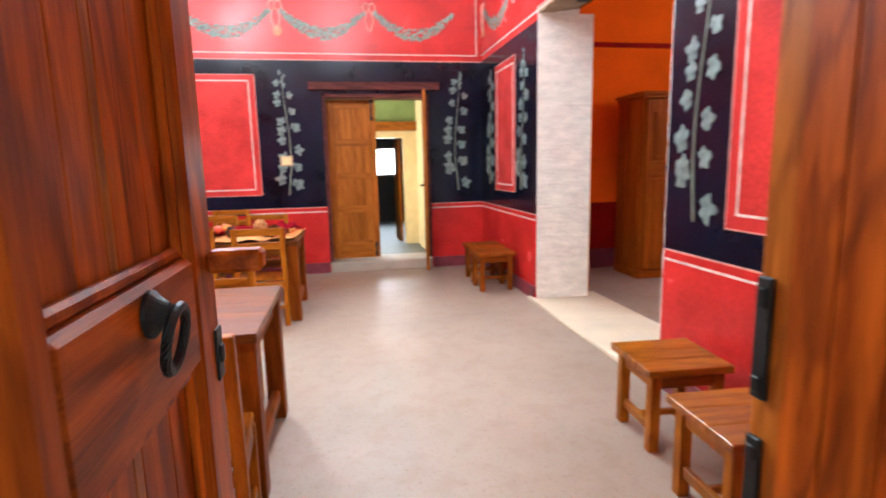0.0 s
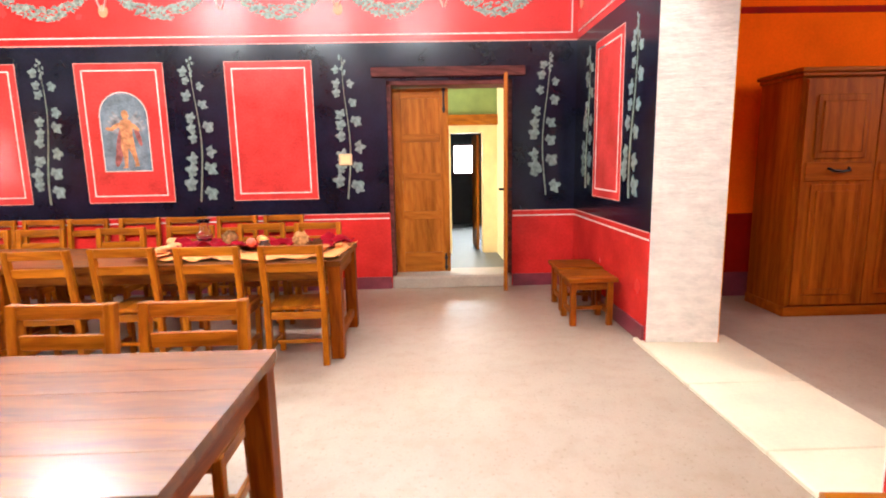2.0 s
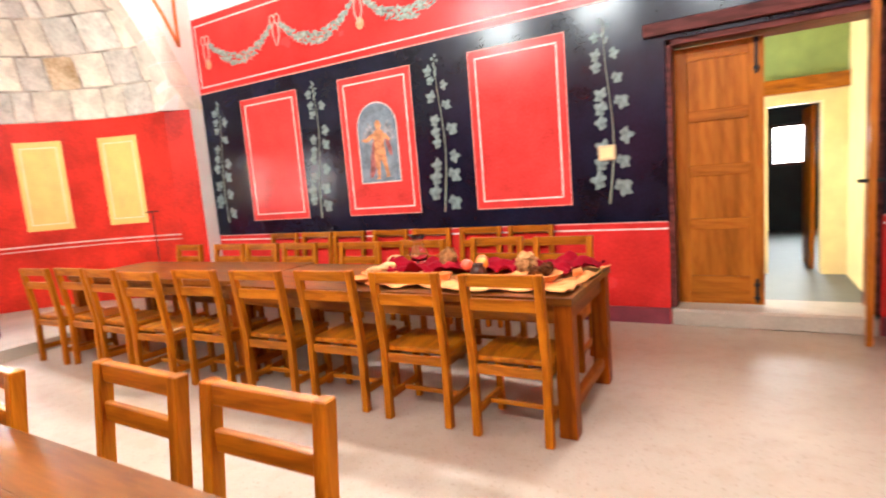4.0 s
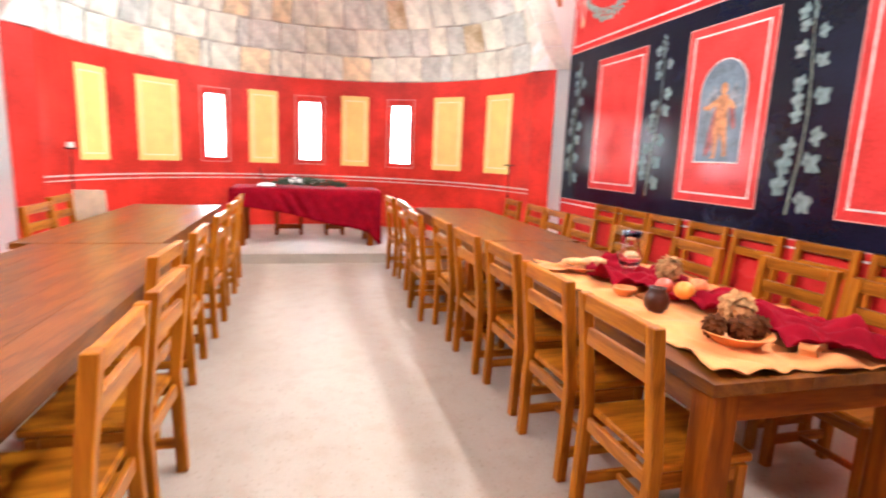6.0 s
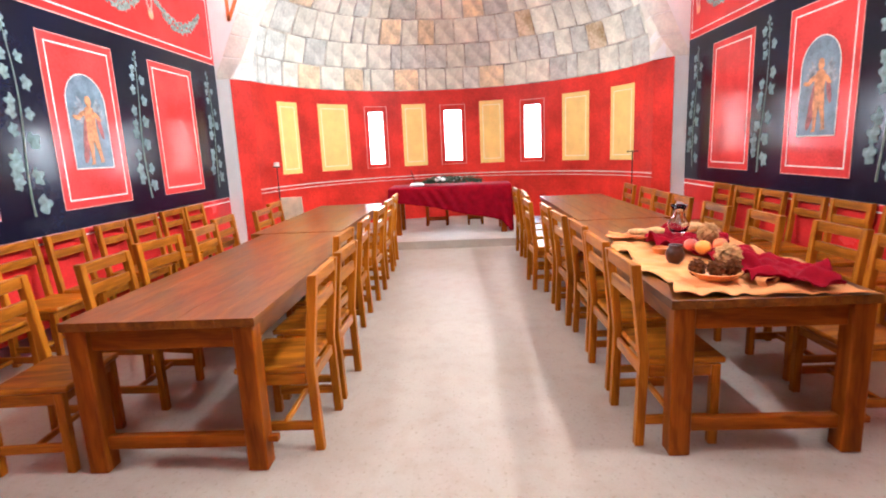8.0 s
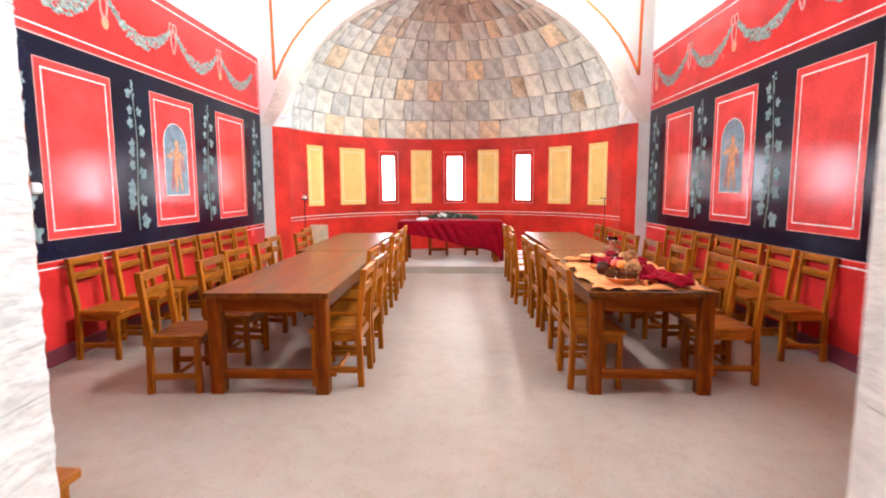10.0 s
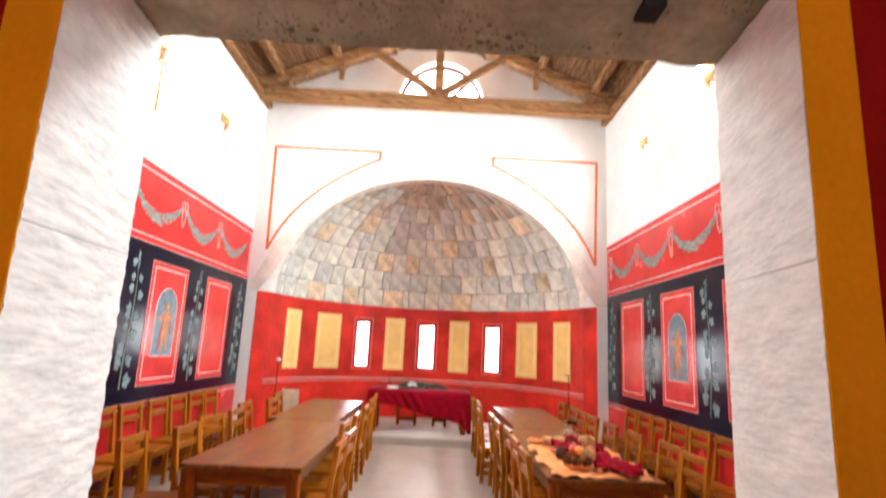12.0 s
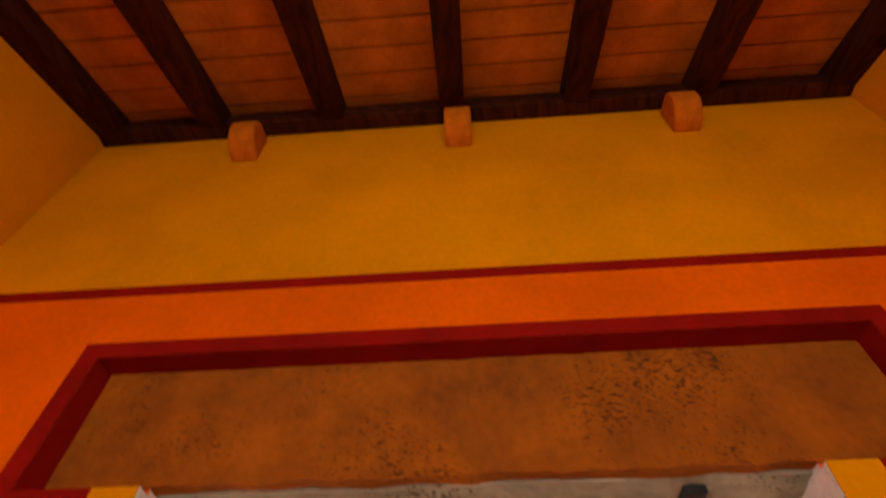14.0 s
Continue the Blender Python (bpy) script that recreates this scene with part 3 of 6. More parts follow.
for a0, a1 in ((-69.0, -60.3), (-51.7, -39.7), (-19.1, -10.2), (9.8, 18.8), (41.2, 51.9), (60.9, 71.5)):
    t = thing("wall_painting", "yellow painted panel with a pale inner line on the apse wall", "wall painting", group="yellow apse panels")
    part("field", curved(a0, a1, 1.25, 2.515, SR - 0.004), M["yellow"], t)
    q = 1.15
    part("line", merge(curved(a0 + q, a0 + q + 0.32, 1.33, 2.435, SR - 0.007), curved(a1 - q - 0.32, a1 - q, 1.33, 2.435, SR - 0.007),
                       curved(a0 + q, a1 - q, 1.33, 1.347, SR - 0.0075), curved(a0 + q, a1 - q, 2.419, 2.436, SR - 0.0075)), M["pale_line"], t, "pale painted line")
for a0, a1 in APSE_WIN:
    t = thing("wall_painting", "thin pale line painted round a slit window", "wall painting", group="window outlines")
    e = 1.6
    part("line", merge(curved(a0 - e, a0 - e + 0.2, 1.255, 2.475, SR - 0.005), curved(a1 + e - 0.2, a1 + e, 1.255, 2.475, SR - 0.005),
                       curved(a0 - e, a1 + e, 1.25, 1.26, SR - 0.0055), curved(a0 - e, a1 + e, 2.47, 2.48, SR - 0.0055)), M["ribbon"], t)
t = thing("wall_painting", "double white line painted along the apse wall", "wall painting")
part("line", curved(-81, 81, 1.035, 1.053, SR - 0.005, 60), M["line"], t)
part("line", curved(-81, 81, 0.975, 0.986, SR - 0.005, 60), M["line"], t)

# bright sky seen through the slits and the lunette
bm = bmesh.new()
rows = []
for a in frange(-50, 50, 20):
    c, s = math.cos(radians(a)), math.sin(radians(a))
    rows.append((bm.verts.new((SX - 6.2 * c, YM + 6.2 * s, -1.0)), bm.verts.new((SX - 6.2 * c, YM + 6.2 * s, 12.0))))
for p, q in zip(rows, rows[1:]):
    bm.faces.new((p[0], q[0], q[1], p[1]))
tagged(part("backdrop", bm, M["daylight"]), "pale overexposed sky outside the apse windows", "sky", kind="structure")

# dome: mortar shell behind separate stones
bm = bmesh.new()
na, nb = 40, 16


def dome_at(ang, el, off=0.0):
    c, s = math.cos(radians(ang)), math.sin(radians(ang))
    ce, se = math.cos(radians(el)), math.sin(radians(el))
    return Vector((SX - (SR + off) * ce * c, YM + (SR + off) * ce * s, SZ + (SB + off) * se))


g = [[bm.verts.new(dome_at(-96 + 192 * i / na, 90 * k / nb, 0.02)) for k in range(nb + 1)] for i in range(na + 1)]
for i in range(na):
    for k in range(nb):
        bm.faces.new((g[i][k], g[i + 1][k], g[i + 1][k + 1], g[i][k + 1]))
bmesh.ops.remove_doubles(bm, verts=bm.verts, dist=0.001)
bmesh.ops.bisect_plane(bm, geom=bm.verts[:] + bm.edges[:] + bm.faces[:], plane_co=(XA - 0.26, 0, 0), plane_no=(1, 0, 0), clear_outer=True)
dome = tagged(part("ceiling_dome", bm, M["mortar"]), "half dome of pale squared stone courses over the apse", "dome", kind="structure")
bm = bmesh.new()
g = [[bm.verts.new(dome_at(-96 + 192 * i / na, 90 * k / nb, 0.3)) for k in range(nb + 1)] for i in range(na + 1)]
for i in range(na):
    for k in range(nb):
        bm.faces.new((g[i][k], g[i + 1][k], g[i + 1][k + 1], g[i][k + 1]))
bmesh.ops.remove_doubles(bm, verts=bm.verts, dist=0.001)
bmesh.ops.bisect_plane(bm, geom=bm.verts[:] + bm.edges[:] + bm.faces[:], plane_co=(XA - 0.27, 0, 0), plane_no=(1, 0, 0), clear_outer=True)
tagged(part("dome_back", bm, M["mortar"]), "outer skin of the apse dome", "dome", kind="structure")

# raised apse floor
bm = bmesh.new()
PZ = 0.13
prof = [(-5.72, YM - 3.36)] + [(SX - (SR + 0.03) * math.cos(radians(a)), YM + (SR + 0.03) * math.sin(radians(a))) for a in frange(-80, 80, 40)] + [(-5.72, YM + 3.36)]
lo, hi = [bm.verts.new((x, y, -0.01)) for x, y in prof], [bm.verts.new((x, y, PZ)) for x, y in prof]
bm.faces.new(hi)
for i in range(len(prof)):
    j = (i + 1) % len(prof)
    bm.faces.new((lo[i], lo[j], hi[j], hi[i]))
bmesh.ops.recalc_face_normals(bm, faces=bm.faces)
tagged(part("platform", bm, M["step"]), "low pale stone step across the apse", "step", kind="structure")

# threshold of the wide opening
th = tagged(new("threshold"), "worn cream limestone threshold slabs", "threshold", kind="structure")
cuts = [OY0 - 0.04, 4.12, 4.98, OY1 + 0.14]
for y0, y1 in zip(cuts, cuts[1:]):
    part("slab", boxes((2.645, 3.46, y0 + 0.002, min(y1 - 0.002, OY1 + 0.14), -0.02, 0.03), bevel=0.008), M["threshold"], th)

# ---- roof of the hall ----


def roof_z(y):
    return WALL_TOP + (RIDGE - WALL_TOP) * (1 - abs(y - YM) / 4.05)


bm = bmesh.new()
for side in (-1, 1):
    for i in range(18):
        a, b = YM + side * 4.4 * i / 18, YM + side * (4.4 * (i + 1) / 18 - 0.008)
        v = [bm.verts.new((x, y, roof_z(y) + dz)) for dz in (0.16, 0.20) for x, y in ((XA - 0.5, a), (XC + 0.6, a), (XC + 0.6, b), (XA - 0.5, b))]
        for f in ((0, 1, 2, 3), (7, 6, 5, 4), (0, 4, 5, 1), (1, 5, 6, 2), (2, 6, 7, 3), (3, 7, 4, 0)):
            bm.faces.new([v[k] for k in f])
bmesh.ops.recalc_face_normals(bm, faces=bm.faces)
tagged(part("ceiling_hall", bm, M["plank"]), "open pitched ceiling of brown timber boards", "ceiling", kind="structure")
bm = bmesh.new()
for side in (-1, 1):
    v = [bm.verts.new((x, y, roof_z(y) + 0.24)) for x, y in ((XA - 0.6, YM), (XC + 0.7, YM), (XC + 0.7, YM + side * 4.8), (XA - 0.6, YM + side * 4.8))]
    bm.faces.new(v)
tagged(part("roof", bm, M["clay"]), "clay roof covering over the hall", "roof", kind="structure")


def slanted(bm, p, q, w, h):
    """A squared timber from p to q, w wide along x, h deep."""
    p, q = Vector(p), Vector(q)
    d = (q - p).normalized()
    up = Vector((1, 0, 0)).cross(d)
    if up.z < 0:
        up = -up
    v = [bm.verts.new(c + Vector((sx * w / 2, 0, 0)) + up * sz * h / 2) for c in (p, q) for sx, sz in ((-1, -1), (1, -1), (1, 1), (-1, 1))]
    for f in ((0, 1, 2, 3), (7, 6, 5, 4), (0, 4, 5, 1), (1, 5, 6, 2), (2, 6, 7, 3), (3, 7, 4, 0)):
        bm.faces.new([v[k] for k in f])
    bmesh.ops.recalc_face_normals(bm, faces=bm.faces)
    return bm


def truss(x):
    t = thing("roof_truss", "rough brown timber roof truss with struts", "roof truss", pose(x, 0, 0), group="roof trusses")
    part("tie_beam", boxes((-0.11, 0.11, YL - 0.2, YR + 0.2, 6.60, 6.87), bevel=0.015), M["beam_y"], t)
    for s in (-1, 1):
        part("rafter", slanted(bmesh.new(), (0, YM + s * 3.75, 6.90), (0, YM + s * 0.05, 8.40), 0.16, 0.20), M["beam_y"], t)
        part("strut", slanted(bmesh.new(), (0, YM + s * 0.08, 6.95), (0, YM + s * 1.35, 7.81), 0.12, 0.13), M["beam_y"], t)
        part("peg", boxes((-0.05, 0.05, YM + s * 2.0 - 0.05, YM + s * 2.0 + 0.05, 7.15, 7.53), bevel=0.008), M["beam_y"], t)
    part("king_post", boxes((-0.08, 0.08, YM - 0.08, YM + 0.08, 6.87, 8.32), bevel=0.01), M["beam_y"], t)
    return t


tr = truss(-5.28)
for x in (-2.5, 0.3):
    copy_thing(tr, pose(x, 0, 0))
bm = boxes((XA, XC, YL - 0.12, YL + 0.10, 6.62, 6.76), bevel=0.01)
tagged(part("wall_plate", bm, M["beam_x"]), "long timber plate along the top of the wall", "beam", group="plates")
tagged(part("wall_plate", boxes((XA, XC, YR - 0.10, YR + 0.12, 6.62, 6.76), bevel=0.01), M["beam_x"]), "long timber plate along the top of the wall", "beam", group="plates")
for s in (-1, 1):
    for d in (1.0, 2.1, 3.2):
        y = YM + s * d
        tagged(part("purlin", box(bmesh.new(), XA - 0.1, XC + 0.1, y - 0.07, y + 0.07, roof_z(y) - 0.02, roof_z(y) + 0.12, 0.01), M["beam_x"]), "round-edged brown timber purlin under the roof boards", "beam", group="purlins")

# lunette window in the gable
t = thing("window_lunette", "half-round window with dark radial bars above the tie beam", "window", pose(XA - 0.2, 4.62, 6.95), kind="structure")
bm = bmesh.new()
tube(bm, [(0, -0.88 * math.cos(math.pi * i / 20), 0.94 * math.sin(math.pi * i / 20)) for i in range(21)], 0.035)
part("window_frame", bm, M["lintel"], t)
for a in (45, 90, 135):
    bm = bmesh.new()
    tube(bm, [(0, 0, 0.02), (0, -0.86 * math.cos(radians(a)), 0.92 * math.sin(radians(a)))], 0.035)
    part("glazing_bar", bm, M["lintel"], t)
part("sill", boxes((-0.2, 0.26, -1.0, 1.0, -0.16, -0.02), bevel=0.01), M["limestone"], t)

# frames of the upper windows
for i, (a, b) in enumerate(UP_WINDOWS):
    for y in (YL - 0.30, YR + 0.30):
        t = thing("window_upper", "plain high window with a timber frame in the white wall", "window", pose((a + b) / 2, y, UW0), kind="structure")
        w, h = (b - a) / 2, UW1 - UW0
        part("window_frame", boxes((-w, w, -0.03, 0.03, 0, 0.05), (-w, w, -0.03, 0.03, h - 0.05, h), (-w, -w + 0.05, -0.03, 0.03, 0.05, h - 0.05),
                                   (w - 0.05, w, -0.03, 0.03, 0.05, h - 0.05), (-0.025, 0.025, -0.03, 0.03, 0.05, h - 0.05)), M["beam_x"], t)
        part("lintel_board", boxes((-w - 0.1, w + 0.1, -0.12, 0.28 if y < YM else 0.10, h - 0.001, h + 0.06) if y < YM else (-w - 0.1, w + 0.1, -0.28, 0.12, h - 0.001, h + 0.06)), M["beam_x"], t)

# ---- painted decoration of the hall walls ----
FACES = {
    "north": Matrix(((1, 0, 0, 0), (0, 0, -1, YR), (0, 1, 0, 0), (0, 0, 0, 1))),
    "south": Matrix(((-1, 0, 0, 0), (0, 0, 1, YL), (0, 1, 0, 0), (0, 0, 0, 1))),
    "east": Matrix(((0, 0, -1, XC), (-1, 0, 0, 0), (0, 1, 0, 0), (0, 0, 0, 1))),
}
# in a face's own frame: u along the wall to the right, v up, w out of the wall


def flat(bm, u0, u1, v0, v1, w):
    return box(bm, u0, u1, v0, v1, -0.001, w)


def frame_lines(u0, u1, v0, v1, inset, width, w):
    bm = bmesh.new()
    a, b, c, d = u0 + inset, u1 - inset, v0 + inset, v1 - inset
    flat(bm, a, b, c, c + width, w)
    flat(bm, a, b, d - width, d, w)
    flat(bm, a, a + width, c + width, d - width, w)
    flat(bm, b - width, b, c + width, d - width, w)
    return bm


def disc(bm, u, v, ru, rv, w, turn=0.0, n=18):
    vs = [(ru * math.cos(2 * math.pi * i / n), rv * math.sin(2 * math.pi * i / n)) for i in range(n)]
    c, s = math.cos(turn), math.sin(turn)
    top = [bm.verts.new((u + c * x - s * y, v + s * x + c * y, w)) for x, y in vs]
    low = [bm.verts.new((p.co.x, p.co.y, -0.001)) for p in top]
    bm.faces.new(top)
    for i in range(n):
        j = (i + 1) % n
        bm.faces.new((low[i], low[j], top[j], top[i]))
    return bm


def painted_panel(face, u0, u1, v0, v1, picture=False):
    m = FACES[face]
    t = thing("wall_painting", "red wall panel with a winged figure in a blue niche" if picture else "plain red wall panel with a white inner line on black",
              "wall painting", m, group="red wall panels")
    bm = bmesh.new()
    flat(bm, u0, u1, v0, v1, 0.003)
    part("field", bm, M["panel_red"], t)
    part("edge_line", frame_lines(u0, u1, v0, v1, -0.004, 0.008, 0.005), M["ribbon"], t)
    part("inner_line", frame_lines(u0, u1, v0, v1, 0.075, 0.014, 0.006), M["line"], t, "white painted line")
    if picture:
        c, h = (u0 + u1) / 2, v1 - v0
        half, lo, sp = 0.28, v0 + 0.38, v0 + 0.38 + 0.645
        bm = bmesh.new()
        ring = [(c - half, lo), (c + half, lo)] + [(c + half * math.cos(math.pi * i / 16), sp + half * math.sin(math.pi * i / 16)) for i in range(17)]
        top = [bm.verts.new((a, b, 0.006)) for a, b in ring]
        low = [bm.verts.new((a, b, -0.001)) for a, b in ring]
        bm.faces.new(top)
        for i in range(len(ring)):
            j = (i + 1) % len(ring)
            bm.faces.new((low[i], low[j], top[j], top[i]))
        part("niche", bm, M["blue"], t, "blue-grey arched ground")
        bm = bmesh.new()
        ring.append(ring[0])
        for (a, b), (d, e) in zip(ring, ring[1:]):
            tube(bm, [(a, b, 0.006), (d, e, 0.006)], 0.006, 4)
        part("niche_line", bm, M["line"], t)
        bm = bmesh.new()
        for k, (du, dv, ru, rv, tn) in enumerate(((-0.07, 0.32, 0.045, 0.22, -0.22), (-0.10, 0.17, 0.04, 0.12, -0.30), (0.15, 0.42, 0.028, 0.13, 0.25))):
            disc(bm, c + du, lo + dv, ru, rv, 0.0085 + 0.0004 * k, tn)
        part("drape", bm, M["drape"], t, "painted red drapery")
        for s in (-1, 1):
            bm = bmesh.new()
            for k in range(4):
                disc(bm, c + 0.02 + s * (0.085 + 0.028 * k), lo + 0.60 - 0.035 * k, 0.024, 0.125 - 0.012 * k, 0.0066 + 0.0004 * k, -s * (0.55 + 0.12 * k))
            part("wing", bm, M["wing"], t, "pale grey painted wing")
        bm = bmesh.new()
        torso = [(-0.045, 0.60), (-0.075, 0.55), (-0.060, 0.45), (-0.065, 0.38), (-0.075, 0.30), (-0.060, 0.18), (-0.050, 0.07), (-0.075, 0.035), (-0.015, 0.04),
                 (-0.005, 0.18), (0.012, 0.28), (0.045, 0.20), (0.075, 0.10), (0.070, 0.055), (0.125, 0.06), (0.115, 0.12), (0.095, 0.24), (0.085, 0.35),
                 (0.075, 0.44), (0.088, 0.54), (0.065, 0.60), (0.030, 0.615), (-0.015, 0.615)]
        top = [bm.verts.new((c + x + 0.01, lo + z, 0.0098)) for x, z in torso]
        low = [bm.verts.new((v.co.x, v.co.y, -0.001)) for v in top]
        bm.faces.new(top)
        for i in range(len(top)):
            j = (i + 1) % len(top)
            bm.faces.new((low[i], low[j], top[j], top[i]))
        for k, (du, dv, ru, rv, tn) in enumerate(((0.02, 0.665, 0.042, 0.055, 0.15), (-0.105, 0.53, 0.075, 0.024, 0.55), (-0.175, 0.50, 0.05, 0.02, -0.2), (0.125, 0.52, 0.065, 0.023, -0.75), (0.02, 0.625, 0.022, 0.03, 0))):
            disc(bm, c + du, lo + dv, ru, rv, 0.0104 + 0.0005 * k, tn)
        part("figure", bm, M["ochre_fig"], t, "plain ochre painted figure shape")
    return t


def ivy_leaf(seed):
    """A flat three-lobed leaf about 0.2 m long, its stalk at the origin, pointing along x."""
    rnd = random.Random(seed)
    bm = bmesh.new()
    ring = []
    for deg, r in ((0, 0.105), (16, 0.088), (34, 0.068), (52, 0.080), (68, 0.098), (86, 0.084), (104, 0.064), (124, 0.072), (146, 0.062), (168, 0.034)):
        ring.append((deg, r * rnd.uniform(0.9, 1.1)))
    ring = ring + [(180, 0.022)] + [(-d, r * rnd.uniform(0.9, 1.1)) for d, r in ring[:0:-1]]
    ring = [(0.055 + r * math.cos(radians(d)), r * math.sin(radians(d))) for d, r in ring]
    vs = [bm.verts.new((x, y, 0.0)) for x, y in ring]
    low = [bm.verts.new((x, y, -0.005)) for x, y in ring]
    mid = bm.verts.new((0.06, 0, 0.0015))
    for i in range(len(vs)):
        j = (i + 1) % len(vs)
        bm.faces.new((vs[i], vs[j], mid))
        bm.faces.new((low[i], low[j], vs[j], vs[i]))
    bmesh.ops.recalc_face_normals(bm, faces=bm.faces)
    return link_mesh("leaf", bm, M["leaf"])


LEAVES = [ivy_leaf(k) for k in range(3)]


def vine(face, u, v0, v1, seed):
    rnd = random.Random(seed)
    t = thing("wall_painting", "grey-green ivy vine painted on the black wall", "wall painting", FACES[face], group="painted vines")
    n = 26
    lean, ph = rnd.uniform(-0.06, 0.06), rnd.uniform(0, 6)

    def at(q):
        return u + lean * (1 - q) + 0.035 * math.sin(5.5 * q + ph), v0 + (v1 - v0) * q
    bm = bmesh.new()
    tube(bm, [(*at(i / n), 0.003) for i in range(n + 1)], [0.011 - 0.008 * i / n for i in range(n + 1)], 5)
    part("stem", bm, M["stem"], t)
    for k in range(12):
        q = 0.06 + 0.84 * k / 11
        s = -1 if k % 2 else 1
        for rep in range(2 if k % 4 == 2 else 1):
            s = -s if rep else s
            size = (0.98 - 0.40 * q) * rnd.uniform(0.85, 1.12)
            cu, cv = at(min(0.97, q + rnd.uniform(-0.015, 0.015)))
            lf = new("leaf", LEAVES[rnd.randrange(3)])
            lf.parent = t
            ang = rnd.uniform(-0.5, 0.5) + (0.35 if s > 0 else math.pi - 0.35)
            lf.matrix_local = Matrix.Translation((cu + s * (0.02 + 0.035 * size), cv + rnd.uniform(-0.02, 0.02), 0.004 + 0.0012 * (k % 3))) @ Matrix.Rotation(ang, 4, "Z") @ Matrix.Diagonal((size, size, 1, 1))
    for k in range(8):
        q = 0.88 + 0.12 * k / 7
        cu, cv = at(min(1, q))
        bm = bmesh.new()
        disc(bm, cu + rnd.uniform(-0.035, 0.035), cv + 0.01, 0.015, 0.02, 0.004, n=8)
        part("bud", bm, M["leaf"], t)
    return t


def garland(face, a, b, v, seed, sag=0.30):
    rnd = random.Random(seed)
    t = thing("wall_painting", "grey-green leaf swag tied with pale ribbons on the red band", "wall painting", FACES[face], group="painted garlands")
    bm = bmesh.new()
    n = 90
    for i in range(n):
        q = (i + 0.5) / n
        thick = 0.025 + 0.055 * math.sin(math.pi * q)
        for _ in range(3):
            o = rnd.uniform(-1, 1)
            x, y = a + (b - a) * (0.05 + 0.9 * q), v - sag * (1 - (2 * q - 1) ** 2) + o * thick
            w = 0.004 + rnd.uniform(0, 0.004)
            disc(bm, x, y, rnd.uniform(0.018, 0.034), rnd.uniform(0.008, 0.014), w, rnd.uniform(-0.9, 0.9) - (2 * q - 1) * 0.6, n=7)
    part("swag", bm, M["garland"], t)
    bm = bmesh.new()
    for s in (-1, 1):
        loop = [(a + s * 0.085 * (1 - math.cos(2 * math.pi * i / 14)) * 0.5, v + 0.02 + 0.06 * math.sin(2 * math.pi * i / 14) + 0.03, 0.005) for i in range(15)]
        tube(bm, loop, 0.010, 5)
        tail = [(a + s * (0.03 + 0.025 * math.sin(4 * q)), v - 0.27 * q, 0.005) for q in frange(0, 1, 8)]
        tube(bm, tail, [0.010, 0.012, 0.012, 0.011, 0.012, 0.010, 0.012, 0.010, 0.006], 5)
    part("ribbon", bm, M["ribbon"], t, "pale pink painted ribbon")
    if seed % 2 == 0:
        bm = bmesh.new()
        disc(bm, a + 0.01, v - 0.27, 0.055, 0.07, 0.007)
        part("fruit", bm, M["fruit_paint"], t)
    return t


PV0, PV1 = 1.16, 2.795
for face, sgn in (("north", 1), ("south", -1)):
    for k, (a, b) in enumerate(((-4.96, -3.93), (-3.25, -2.22), (-1.50, -0.478))):
        a, b = (a, b) if sgn > 0 else (-b, -a)
        painted_panel(face, a, b, PV0, PV1, picture=(k == 1))
    for k, x in enumerate((-5.45, -3.64, -1.87, -0.08 if sgn > 0 else -0.20) + ((2.34,) if sgn > 0 else ())):
        vine(face, sgn * x, 1.15, 2.83, 11 * k + (3 if sgn > 0 else 5))
    anchors = [-5.50, -4.15, -2.84, -1.49, -0.14, 1.11, 2.36]
    for k, (a, b) in enumerate(zip(anchors, anchors[1:])):
        if sgn > 0:
            garland(face, a, b, 3.64, k)
        else:
            garland(face, -b, -a, 3.64, k)
    t = thing("wall_painting", "white lines painted along the red dado and red band", "wall painting", FACES[face], group="wall lines")
    lo, hi = (XA, XC) if sgn > 0 else (-XC, -XA)
    gaps = ((lo, DX0 - 0.01), (DX1 + 0.01, hi)) if sgn > 0 else ((lo, -EX1 - 0.1), (-EX0 + 0.1, hi))
    for a, b in gaps:
        bm = bmesh.new()
        flat(bm, a, b, 0.893, 0.907, 0.004)
        part("line", bm, M["line"], t)
        bm = bmesh.new()
        flat(bm, a, b, DADO - 0.006, DADO + 0.004, 0.0035)
        part("line", bm, M["ribbon"], t)
    bm = bmesh.new()
    flat(bm, lo + 0.06, hi - 0.06, 3.07, 3.084, 0.004)
    flat(bm, lo + 0.06, hi - 0.06, 3.90, 3.914, 0.004)
    flat(bm, lo + 0.06, lo + 0.074, 3.084, 3.90, 0.004)
    flat(bm, hi - 0.074, hi - 0.06, 3.084, 3.90, 0.004)
    part("line", bm, M["line"], t)
    bm = bmesh.new()
    flat(bm, lo, hi, BAND - 0.005, BAND + 0.008, 0.0035)
    part("line", bm, M["ribbon"], t)
    for a, b in gaps:
        bs = part("baseboard", box(bmesh.new(), a, b, 0.0, 0.155, 0.0, 0.02, 0.004), M["purple"])
        bs.matrix_world = FACES[face]
        tagged(bs, "purple-red plastered plinth at the foot of the wall", "baseboard", kind="structure")

painted_panel("east", -7.40, -6.57, 1.18, 2.79)
vine("east", -7.63, 1.25, 2.78, 71)
vine("east", -6.28, 1.22, 2.78, 72)
painted_panel("east", -2.93, -1.82, 1.15, 2.79)
vine("east", -3.18, 1.16, 2.80, 73)
